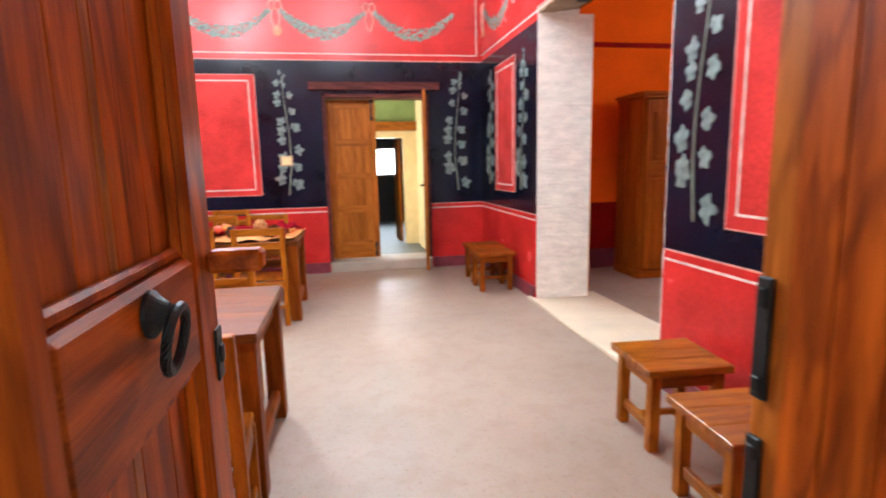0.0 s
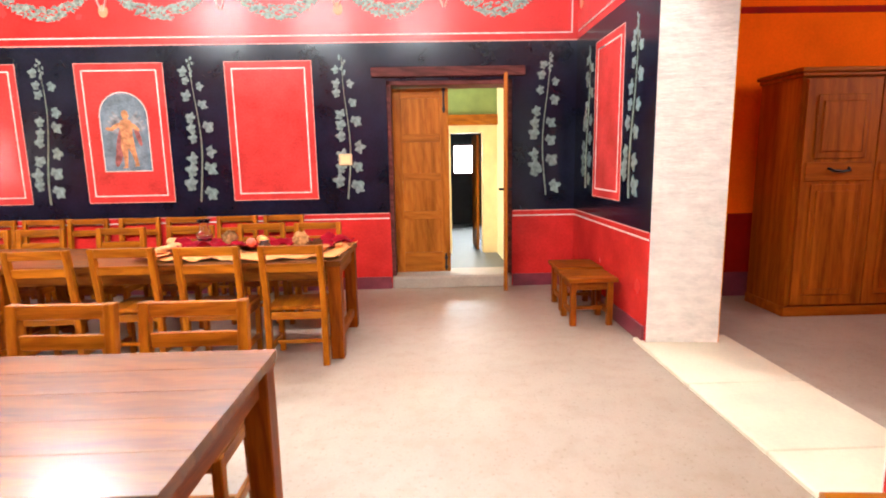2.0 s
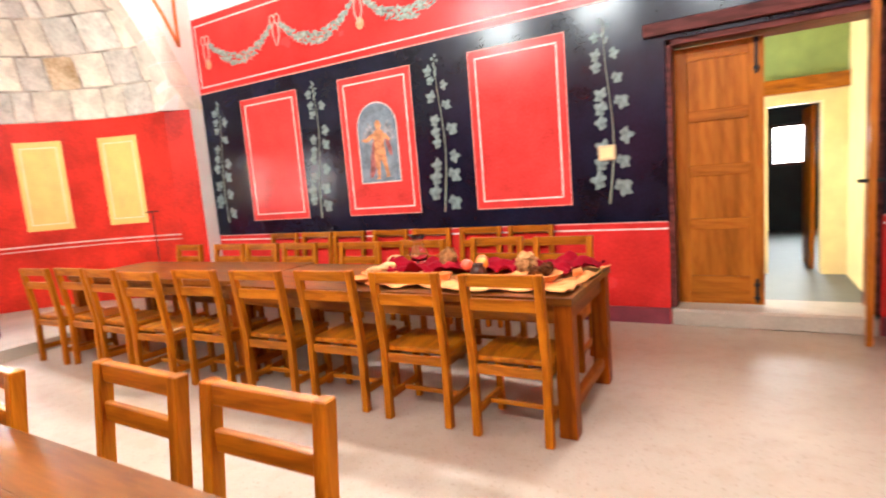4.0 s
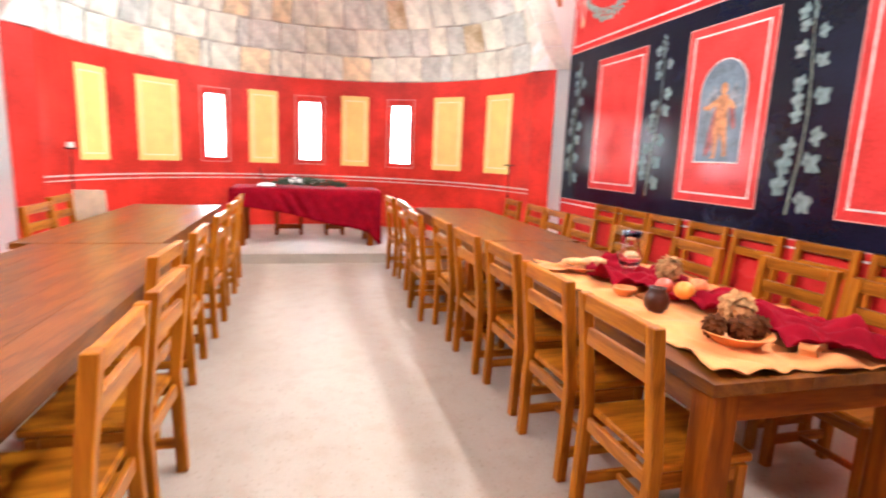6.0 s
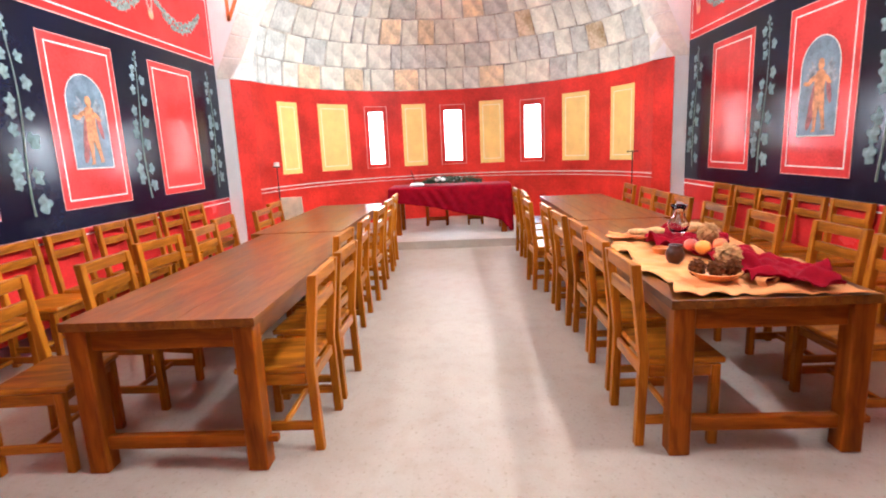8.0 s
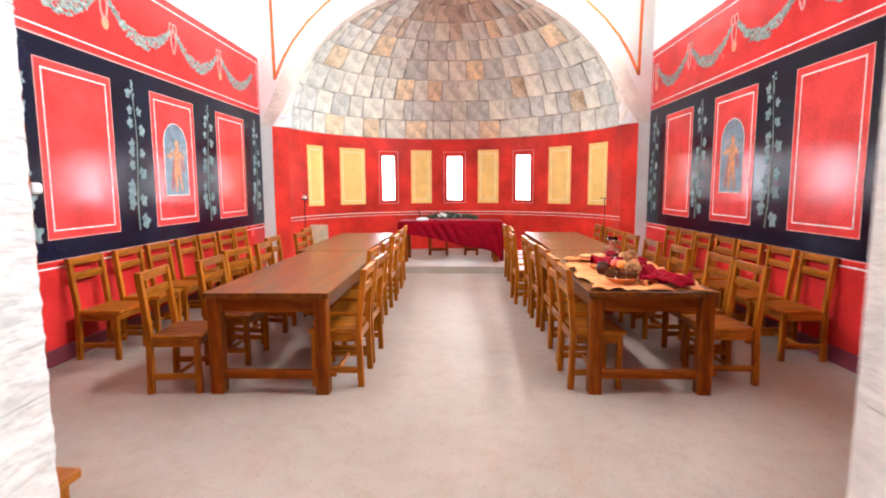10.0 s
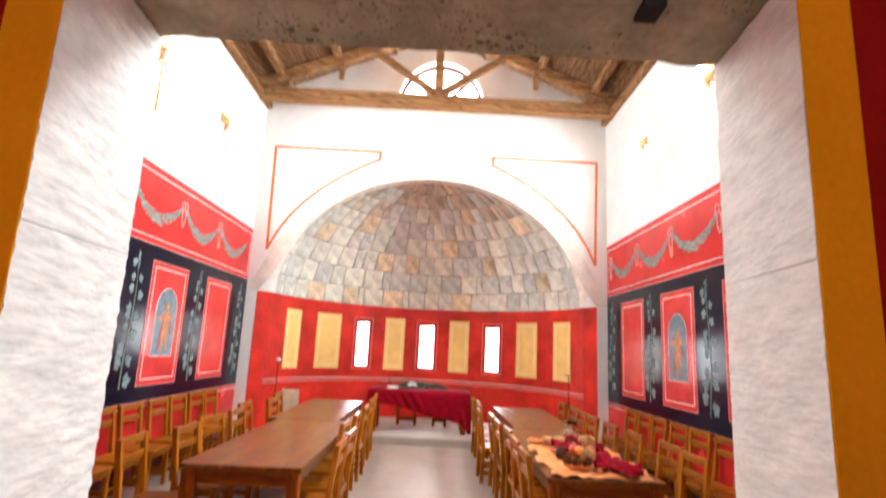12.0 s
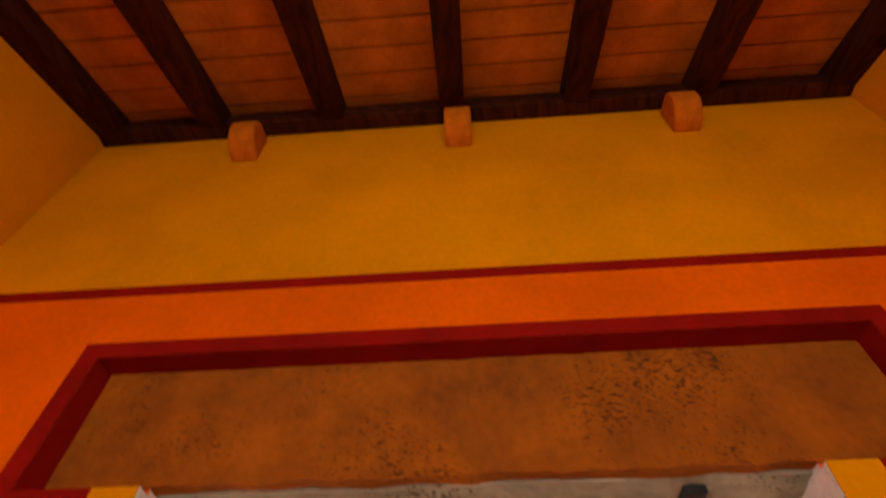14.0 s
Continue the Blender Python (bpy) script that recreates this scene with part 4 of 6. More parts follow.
for a, b, dz in ((-YR, -OY1 - 0.02, DADO), (-OY0 + 0.02, -YL, D2)):
    t = thing("wall_painting", "white lines painted along the red dado", "wall painting", FACES["east"], group="wall lines")
    bm = bmesh.new()
    flat(bm, a, b, dz - 0.07, dz - 0.056, 0.004)
    part("line", bm, M["line"], t)
    bm = bmesh.new()
    flat(bm, a, b, dz - 0.006, dz + 0.004, 0.0035)
    part("line", bm, M["ribbon"], t)
    bs = part("baseboard", box(bmesh.new(), a + 0.02, b - 0.02, 0.0, 0.155, 0.0, 0.02, 0.004), M["purple"])
    bs.matrix_world = FACES["east"]
    tagged(bs, "purple-red plastered plinth at the foot of the wall", "baseboard", kind="structure")
t = thing("wall_painting", "white lines painted along the red band", "wall painting", FACES["east"], group="wall lines")
bm = bmesh.new()
flat(bm, -YR + 0.06, -YL - 0.06, 3.07, 3.084, 0.004)
flat(bm, -YR + 0.06, -YL - 0.06, 3.90, 3.914, 0.004)
part("line", bm, M["line"], t)
for k in range(5):
    garland("east", -YR + 0.15 + 1.38 * k, -YR + 0.15 + 1.38 * (k + 1), 3.64, 40 + k)

# orange outlines beside the arch
for s in (-1, 1):
    t = thing("wall_painting", "orange outline painted in the corner above the arch", "wall painting", group="spandrels")
    bm = bmesh.new()
    x = XA + 0.001
    curve = [(YM + 0.03 + s * d, z) for d, z in ((1.18, 5.63), (1.55, 5.45), (1.95, 5.22), (2.35, 4.93), (2.68, 4.63), (2.95, 4.31), (3.15, 3.99), (3.32, 3.63))]
    pts = [(YM + 0.03 + s * 1.18, 5.80)] + curve + [(YM + 0.03 + s * 3.36, 5.80), (YM + 0.03 + s * 1.18, 5.80)]
    for (a, b), (c, d) in zip(pts, pts[1:]):
        v = Vector((0, c - a, d - b)).normalized() * 0.012
        nn = Vector((0, -v.z, v.y)) * 2.2
        q = [Vector((x + 0.003, a, b)) - v, Vector((x + 0.003, c, d)) + v]
        vs = [bm.verts.new(p) for p in (q[0] - nn, q[1] - nn, q[1] + nn, q[0] + nn)]
        lowv = [bm.verts.new(p.co - Vector((0.004, 0, 0))) for p in vs]
        bm.faces.new(vs)
        for i in range(4):
            bm.faces.new((vs[i], vs[(i + 1) % 4], lowv[(i + 1) % 4], lowv[i]))
    bmesh.ops.recalc_face_normals(bm, faces=bm.faces)
    part("line", bm, M["orange_line"], t)

# ---- far door and the rooms beyond ----
t = thing("door_lintel", "dark stained timber lintel over the doorway", "lintel", pose((DX0 + DX1) / 2 - 0.01, YR, 2.59))
part("beam", boxes((-0.92, 0.92, -0.05, 0.3, 0.0, 0.11), bevel=0.006), M["lintel"], t)
t = thing("door_frame", "dark timber door frame lining the opening", "door frame", kind="structure")
part("post", boxes((DX0, DX0 + 0.05, YR + 0.02, YR + 0.40, 0.16, 2.55)), M["lintel"], t)
part("post", boxes((DX1 - 0.05, DX1, YR + 0.02, YR + 0.40, 0.16, 2.55)), M["lintel"], t)
part("head", boxes((DX0, DX1, YR + 0.02, YR + 0.40, 2.50, 2.588)), M["lintel"], t)
tagged(part("door_step", boxes((DX0 + 0.002, DX1 - 0.002, YR - 0.02, YR + 0.5, -0.01, 0.15), bevel=0.02), M["step"]), "worn stone door step", "step", kind="structure")


def leaf(width, height, z_axis, x_axis, parent, th=0.045):
    """A panelled leaf in its own frame: x along the width, y through the thickness, z up."""
    st = 0.11
    part("stile", boxes((0, st, 0, th, 0, height)), z_axis, parent)
    part("stile", boxes((width - st, width, 0, th, 0, height)), z_axis, parent)
    n = 4
    rails = [0.0] + [0.26 + (height - 0.26 - 0.12) * k / n for k in range(1, n)] + [height - 0.12]
    rails = [(0.0, 0.26)] + [(r - 0.05, r + 0.05) for r in rails[1:-1]] + [(height - 0.12, height)]
    for a, b in rails:
        part("rail", boxes((st, width - st, 0.002, th - 0.002, a, b)), x_axis, parent)
    for (a, b), (c, d) in zip(rails, rails[1:]):
        part("panel", boxes((st, width - st, 0.014, th - 0.014, b, c), bevel=0.002), z_axis, parent)


d = thing("door_1", "closed panelled oak door leaf with iron bolts", "door", pose(DX0 + 0.05, YR + 0.20, 0.165), kind="structure")
leaf(0.70, 2.32, M["oakdoor_z"], M["oakdoor_x"], d)
part("bolt", boxes((0.63, 0.655, -0.02, 0.0, 2.02, 2.32), (0.62, 0.665, -0.028, 0.0, 2.28, 2.31), (0.62, 0.665, -0.028, 0, 2.05, 2.08)), M["iron"], d, "black iron bolt")
part("bolt", boxes((0.63, 0.655, -0.02, 0.0, 0.02, 0.24), (0.62, 0.665, -0.028, 0.0, 0.17, 0.2), (0.62, 0.665, -0.028, 0, 0.05, 0.08)), M["iron"], d, "black iron bolt")
d = thing("door_2", "panelled oak door leaf standing open", "door", pose(DX1 - 0.06, YR + 0.22, 0.05, 0, 0, -99), kind="structure")
leaf(0.70, 2.50, M["oakdoor_z"], M["oakdoor_x"], d)
bm = bmesh.new()
tube(bm, [(0.60, -0.05, 1.2), (0.60, 0.09, 1.2)], 0.014)
tube(bm, [(0.60, -0.05, 1.2), (0.50, -0.055, 1.2)], 0.012)
part("door_handle", bm, M["iron"], d, "dark lever handle")

RB = [M["green_wall"], M["pale_yellow"], M["navy"], M["white"]]
wall("wall_passage", lambda u, w, z: (u, 10.65 + w, z), [-1.6, 1.27, 1.82, 3.0], [0, 2.06, 2.18, 2.36, 3.4], 0.3,
     lambda u, z: 1.27 < u < 1.82 and z < 2.06, lambda u, z, f: 2 if f == 1 else (0 if z > 2.3 else 1) if f == 0 else 1, RB, "pale yellow passage wall with a green upper zone")
t = thing("passage_lintel", "brown timber beam over the inner doorway", "lintel", pose(1.55, 10.6, 2.18))
part("beam", boxes((-1.0, 1.0, -0.06, 0.05, 0, 0.17)), M["chair_x"], t)
wall("wall_passage_side", lambda u, w, z: (2.06 + w, u, z), [8.605, 10.645], [0, 3.4], 0.2, lambda u, z: False, lambda u, z, f: 1, RB, "pale yellow passage side wall")
wall("wall_passage_west", lambda u, w, z: (-1.4 - w, u, z), [8.605, 10.645], [0, 3.4], 0.2, lambda u, z: False, lambda u, z, f: 1, RB, "pale yellow passage end wall")
tagged(part("ceiling_passage", boxes((-1.6, 3.6, 8.605, 15.6, 3.4, 3.5)), M["white"]), "plain white passage ceiling", "ceiling", kind="structure")
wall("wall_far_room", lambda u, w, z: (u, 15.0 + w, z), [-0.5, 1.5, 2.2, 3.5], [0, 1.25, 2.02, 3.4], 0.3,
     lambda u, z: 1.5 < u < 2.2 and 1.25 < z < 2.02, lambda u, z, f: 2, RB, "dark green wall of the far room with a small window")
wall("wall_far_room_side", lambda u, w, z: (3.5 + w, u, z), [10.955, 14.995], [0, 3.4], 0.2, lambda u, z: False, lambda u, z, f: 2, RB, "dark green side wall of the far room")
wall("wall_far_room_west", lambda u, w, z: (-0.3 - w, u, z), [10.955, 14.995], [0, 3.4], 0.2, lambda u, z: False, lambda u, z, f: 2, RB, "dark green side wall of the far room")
# darker sheet laid over the floor from mid passage onwards
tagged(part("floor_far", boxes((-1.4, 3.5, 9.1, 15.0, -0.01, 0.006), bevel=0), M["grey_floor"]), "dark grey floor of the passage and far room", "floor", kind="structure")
t = thing("window_far", "small bright window with a dark frame", "window", pose(1.85, 15.1, 1.25), kind="structure")
part("window_frame", boxes((-0.35, 0.35, -0.03, 0.03, 0, 0.05), (-0.35, 0.35, -0.03, 0.03, 0.72, 0.77), (-0.35, -0.3, -0.03, 0.03, 0.05, 0.72), (0.3, 0.35, -0.03, 0.03, 0.05, 0.72)), M["lintel"], t)
tagged(part("backdrop", boxes((-2, 6, 17.0, 17.1, -0.5, 5), bevel=0), M["daylight"]), "pale sky outside the far window", "sky", kind="structure")
d = thing("door_3", "brown door edge of the inner doorway", "door", pose(1.78, 10.96, 0.0, 0, 0, 92), kind="structure")
part("leaf", boxes((0, 0.7, 0, 0.04, 0.01, 2.04)), M["chair_z"], d)
part("door_handle", boxes((0.60, 0.64, -0.05, 0.0, 1.0, 1.03)), M["cream"], d)

t = thing("wall_box", "small square wooden sensor box on the black wall", "box", pose(-0.12, YR, 1.63))
part("case", boxes((-0.08, 0.08, -0.035, 0.0, -0.07, 0.07), bevel=0.008), M["cream"], t)
part("face", boxes((-0.06, 0.06, -0.039, -0.034, -0.05, 0.05), bevel=0.003), M["pale_yellow"], t)

t = thing("wall_box", "small wooden sensor box with a white rounded front", "box", pose(-0.27, YL, 1.63, 0, 0, 180))
part("case", boxes((-0.07, 0.07, -0.075, 0.0, -0.06, 0.06), bevel=0.008), M["lintel"], t)
part("face", boxes((-0.055, 0.055, -0.13, -0.074, -0.045, 0.05), bevel=0.018), M["wax"], t, "white rounded front")

# ---- entry door ----
LZ = 2.48


def left_leaf():
    """Panelled leaf standing open at a right angle: y along its width from the hinge, its outer face at x = 0."""
    d = thing("door_4", "open red-brown panelled door leaf with an iron ring handle", "door", pose(0.375, 0.84, 0.02), kind="structure")
    th = 0.07
    part("stile", boxes((-th, 0.0, 0.0, 0.05, 0, LZ), bevel=0.007), M["door_z"], d)
    part("stile", boxes((-th, 0.0, 0.515, 0.645, 0, LZ), bevel=0.007), M["door_z"], d)
    for a, b in ((0.0, 0.24), (1.17, 1.365), (2.3, LZ)):
        part("rail", boxes((-th + 0.002, -0.002, 0.05, 0.515, a, b), bevel=0.010), M["door_y"], d)
    cuts = (0.05, 0.185, 0.265, 0.295, 0.415, 0.515)
    for a, b in ((0.24, 1.17), (1.365, 2.3)):
        for y0, y1 in zip(cuts, cuts[1:]):
            part("board", boxes((-th + 0.020, -0.034, y0, y1 - 0.001, a, b), bevel=0.002), M["door_pale"] if y1 - y0 < 0.05 else M["door_z"], d)
        bm = bmesh.new()
        for (y0, y1), (z0, z1) in (((0.05, 0.07), (a, b)), ((0.493, 0.515), (a, b)), ((0.07, 0.493), (a, a + 0.022)), ((0.07, 0.493), (b - 0.022, b))):
            box(bm, -0.034, -0.016, y0, y1, z0, z1, 0.006)
        part("moulding", bm, M["door_z"], d)
    part("lip", boxes((-th, -th + 0.03, 0.646, 0.66, 0, LZ), bevel=0.004), M["door_z"], d)
    bm = lathe([(0.001, 0), (0.033, 0.0), (0.033, 0.006), (0.024, 0.014), (0.015, 0.026), (0.001, 0.028)], 20, pose(0.0, 0.284, 1.325, 0, 90, 0))
    part("rose", bm, M["iron"], d, "black iron rose")
    bm = bmesh.new()
    tube(bm, [(0.026 + 0.008 * math.sin(a), 0.296 + 0.043 * math.cos(a), 1.285 + 0.045 * math.sin(a)) for a in frange(0, 2 * math.pi, 28)], 0.0075)
    part("ring_handle", bm, M["iron"], d, "black iron ring")
    part("lock_plate", boxes((0.0, 0.006, 0.595, 0.638, 1.10, 1.205), (0.006, 0.012, 0.605, 0.628, 1.135, 1.17), bevel=0.002), M["iron"], d, "black iron lock plate")
    part("latch_bar", boxes((0.001, 0.105, 0.575, 0.632, 1.32, 1.362), bevel=0.008), M["door_y"], d, "wooden latch block")
    return d


def right_leaf():
    """Boarded leaf standing open, with a rebated lip along its free edge that carries the latches."""
    d = thing("door_5", "open red-brown boarded door leaf with iron latches", "door", pose(1.60, 0.84, 0.02), kind="structure")
    cuts = (0.0, 0.15, 0.29, 0.41, 0.52)
    for y0, y1 in zip(cuts, cuts[1:]):
        part("board", boxes((0.0, 0.06, y0, y1 - 0.0015, 0, LZ), bevel=0.004), M["door_z"], d)
    part("lip", boxes((0.022, 0.055, 0.521, 0.625, 0, LZ), bevel=0.005), M["door_pale"], d, "paler rebated lip")
    part("latch", boxes((0.006, 0.0215, 0.575, 0.62, 0.93, 1.235), (-0.004, 0.006, 0.585, 0.61, 0.95, 0.99), (-0.004, 0.006, 0.585, 0.61, 1.16, 1.21), bevel=0.004), M["iron"], d, "black iron latch")
    part("latch", boxes((0.006, 0.0215, 0.575, 0.62, 0.58, 0.83), (-0.004, 0.006, 0.585, 0.61, 0.77, 0.81), bevel=0.004), M["iron"], d, "black iron latch")
    return d


left_leaf()
right_leaf()
t = thing("door_frame", "red-brown timber frame of the entry", "door frame", kind="structure")
part("post", boxes((EX0 - 0.0, EX0 + 0.04, 0.74, 0.86, 0, ETOP)), M["door_z"], t)
part("post", boxes((EX1 - 0.04, EX1, 0.74, 0.86, 0, ETOP)), M["door_z"], t)
part("head", boxes((EX0, EX1, 0.74, 0.86, ETOP - 0.04, ETOP)), M["door_z"], t)
# plain lobby added out of view behind the entry
for nm, r in (("wall_lobby_south", (-2, 3.2, -2.4, -2.2, 0, 3.2)), ("wall_lobby_west", (-2.2, -2, -2.4, 0.5, 0, 3.2)), ("wall_lobby_east", (2.41, 2.6, -2.2, 0.5, 0, 3.2))):
    tagged(part(nm, boxes(r), M["white"]), "plain white lobby wall added out of view", "wall", kind="structure")
tagged(part("ceiling_lobby", boxes((-2.2, 2.6, -2.4, 0.505, 3.2, 3.3)), M["white"]), "plain white lobby ceiling added out of view", "ceiling", kind="structure")

# ---- ochre room behind the wide opening ----
BX, BY0, BY1 = 7.4, 2.07, 7.37
YROOM = [M["purple"], M["dark_red"], M["orange"], M["ochre"]]


def yp(u, z, f):
    return 0 if z < 0.28 else 1 if z < 0.95 else 2 if z < 3.06 else 1 if z < 3.13 else 2 if z < 4.09 else 3


YZ = [0, 0.28, 0.95, 3.06, 3.13, 4.09, 6.0]
wall("wall_ochre_north", lambda u, w, z: (u, BY1 + w, z), [XY + 0.003, BX], YZ, 0.3, lambda u, z: False, yp, YROOM, "orange wall over a dark red dado in the side room")
wall("wall_ochre_south", lambda u, w, z: (u, BY0 - w, z), [XY + 0.003, BX], YZ, 0.3, lambda u, z: False, yp, YROOM, "orange wall over a dark red dado in the side room")
# opening and its lamp are added out of view to brighten the side room
wall("wall_ochre_east", lambda u, w, z: (BX + w, u, z), [BY0 - 0.3, 3.6, 5.9, BY1 + 0.3], [0, 0.28, 0.95, 2.6, 3.06, 3.13, 3.7, 4.09, 6.0], 0.3,
     lambda u, z: 3.6 < u < 5.9 and 2.6 < z < 3.7, yp, YROOM, "orange back wall of the side room with an added unseen opening")
window_or_fill_light("window_or_fill_light", (BX + 0.25, 4.75, 3.15), (3.0, 4.7, 3.9), 2.2, 1.0, 33, (1.0, 0.96, 0.90))
bm = bmesh.new()


def lean(x):
    return 5.85 - 0.42 * (x - XY)


for i in range(22):
    x0, x1 = XY + 0.004 + 4.3 * i / 22, XY + 4.3 * (i + 1) / 22 - 0.008
    v = [bm.verts.new((x, y, lean(x) + dz)) for dz in (0.0, 0.04) for x, y in ((x0, BY0 - 0.1), (x1, BY0 - 0.1), (x1, BY1 + 0.1), (x0, BY1 + 0.1))]
    for f in ((0, 1, 2, 3), (7, 6, 5, 4), (0, 4, 5, 1), (1, 5, 6, 2), (2, 6, 7, 3), (3, 7, 4, 0)):
        bm.faces.new([v[k] for k in f])
bmesh.ops.recalc_face_normals(bm, faces=bm.faces)
tagged(part("ceiling_ochre", bm, M["clay"]), "sloping ceiling of clay-brown boards", "ceiling", kind="structure")
bm = bmesh.new()
bm.faces.new([bm.verts.new((x, y, lean(x) + 0.06)) for x, y in ((XY - 0.1, BY0 - 0.4), (BX + 0.6, BY0 - 0.4), (BX + 0.6, BY1 + 0.4), (XY - 0.1, BY1 + 0.4))])
tagged(part("roof_ochre", bm, M["clay"]), "clay roof over the side room", "roof", kind="structure")
for k in range(7):
    y = BY0 + 0.09 + (BY1 - BY0 - 0.18) * k / 6 - (0.085 if 0 < k < 6 else 0.0)
    bm = bmesh.new()
    v = [bm.verts.new((x, y + s * 0.085, lean(x) + dz)) for x in (XY + 0.004, BX) for s, dz in ((-1, -0.18), (1, -0.18), (1, -0.002), (-1, -0.002))]
    for f in ((0, 1, 2, 3), (7, 6, 5, 4), (0, 4, 5, 1), (1, 5, 6, 2), (2, 6, 7, 3), (3, 7, 4, 0)):
        bm.faces.new([v[i] for i in f])
    bmesh.ops.recalc_face_normals(bm, faces=bm.faces)
    tagged(part("rafter", bm, M["dark_beam"]), "dark brown timber rafter of the sloping ceiling", "beam", group="rafters")
tagged(part("wall_plate", boxes((XY + 0.002, XY + 0.12, BY0, BY1, 5.63, 5.79), bevel=0.01), M["dark_beam"]), "dark brown wall plate under the rafters", "beam")
for y in (3.225, 4.668, 6.146):
    t = thing("corbel", "rounded clay-coloured corbel below the rafters", "corbel", pose(XY, y, 5.285), group="corbels")
    bm = bmesh.new()
    prof = [(0.0, 0.0), (0.08, 0.015), (0.15, 0.06), (0.19, 0.13), (0.19, 0.21), (0.15, 0.27), (0.0, 0.29)]
    a = [bm.verts.new((x, -0.088, z)) for x, z in prof]
    b = [bm.verts.new((x, 0.088, z)) for x, z in prof]
    bm.faces.new(a)
    bm.faces.new(b[::-1])
    for i in range(len(prof)):
        j = (i + 1) % len(prof)
        bm.faces.new((a[i], a[j], b[j], b[i]))
    bmesh.ops.recalc_face_normals(bm, faces=bm.faces)
    bmesh.ops.bevel(bm, geom=bm.edges[:], offset=0.012, segments=1, affect="EDGES")
    part("block", bm, M["corbel"], t)

# stepped dark red surround painted round the recess of the pitted lintel
t = thing("opening_surround", "dark red painted band stepping round the wide opening", "moulding", kind="structure")
rows = [(LY0, LY1, LTOP - SW, LTOP), (LY0, LY0 + SW, JT, LTOP - SW), (LY1 - SW, LY1, JT, LTOP - SW),
        (LY0, 3.37, JT - 0.055, JT), (5.945, LY1, JT - 0.055, JT), (3.20, 3.37, 0.0, JT - 0.055), (5.945, 6.115, 0.0, JT - 0.055)]
for a, b, c, e in rows:
    part("strip", boxes((XY + 0.0005, XY + 0.006, a, b, c, e), bevel=0.001), M["dark_red"], t)
t = thing("stone_lintel", "pitted orange-washed stone lintel over the opening", "lintel", pose(XY - LIN, (LY0 + LY1) / 2, OTOP), kind="structure")


def weathered(bm, cuts, amp, freq):
    """Rough-hewn block: finely cut up and shaken by noise."""
    bmesh.ops.subdivide_edges(bm, edges=[e for e in bm.edges if e.calc_length() > 0.2], cuts=cuts, use_grid_fill=True)
    for v in bm.verts:
        p = v.co * freq
        v.co += Vector((0.35 * noise.noise(p), 0.0, noise.noise(p + Vector((7, 3, 1))) + 0.5 * noise.noise(p * 3.1))) * amp
    return bm


bm = weathered(box(bmesh.new(), -0.045, 0.014, -(LY1 - LY0) / 2 + SW + 0.012, (LY1 - LY0) / 2 - SW - 0.012, -0.010, LTOP - SW - OTOP + 0.002), 70, 0.012, 7.0)
part("block", bm, M["orange_pitted"], t)
bm = weathered(box(bmesh.new(), -(XY - LIN - XC) + 0.012, -0.046, OY0 + 0.004 - (LY0 + LY1) / 2, OY1 - 0.004 - (LY0 + LY1) / 2, -0.063, 0.02), 40, 0.012, 9.0)
for v in bm.verts:
    if v.co.z < -0.02:
        v.co.z += 0.050 * (v.co.x + XY - LIN - XC) / (XY - LIN - XC)
part("soffit", bm, M["pitted"], t, "rough grey underside")
part("socket", boxes((-0.20, -0.09, 0.72, 0.80, -0.052, 0.0), bevel=0), M["iron"], t, "dark square socket")
for a, b in ((3.37, 3.536), (5.779, 5.945)):
    tagged(part("trim", boxes((XY + 0.0005, XY + 0.007, a, b, 0.0, JT), bevel=0.002), M["ochre"]), "ochre painted strip beside the opening", "trim", kind="structure")
# stone jamb blocks, splayed a little towards the hall
for wall_y, hall_y, room_y in ((OY0 - 0.005, 3.502, 3.536), (OY1 + 0.005, 5.838, 5.779)):
    t = tagged(new("stone_jamb"), "tooled pale limestone blocks lining the opening", "jamb", kind="structure")
    for a0, b0 in ((0.031, 1.02), (1.0235, 2.12), (2.1235, JT - 0.002)):
        bm = bmesh.new()
        rings = []
        n = int((b0 - a0) / 0.009)
        for k in range(n + 1):
            z = a0 + (b0 - a0) * k / n
            row = [bm.verts.new((XC + 0.003, wall_y, z))]
            for i in range(25):
                q = i / 24
                x = XC + 0.003 + (XY - XC - 0.004) * q
                warp = 0.6 * noise.noise(Vector((x * 3, wall_y, z * 2.2)))
                cut = (0.006 if wall_y < 4 else 0.0035) * noise.noise(Vector((x * 6, wall_y, z * 30 + warp * 3))) + 0.003 * noise.noise(Vector((x * 21, wall_y, z * 70)))
                row.append(bm.verts.new((x, hall_y + (room_y - hall_y) * q + cut, z)))
            row.append(bm.verts.new((XY - 0.001, wall_y, z)))
            rings.append(row)
        for p, q in zip(rings, rings[1:]):
            for i in range(len(p)):
                j = (i + 1) % len(p)
                bm.faces.new((p[i], p[j], q[j], q[i]))
        bm.faces.new(rings[0])
        bm.faces.new(rings[-1][::-1])
        bmesh.ops.recalc_face_normals(bm, faces=bm.faces)
        part("block", bm, M["rough_white"], t)

# ---- furniture ----


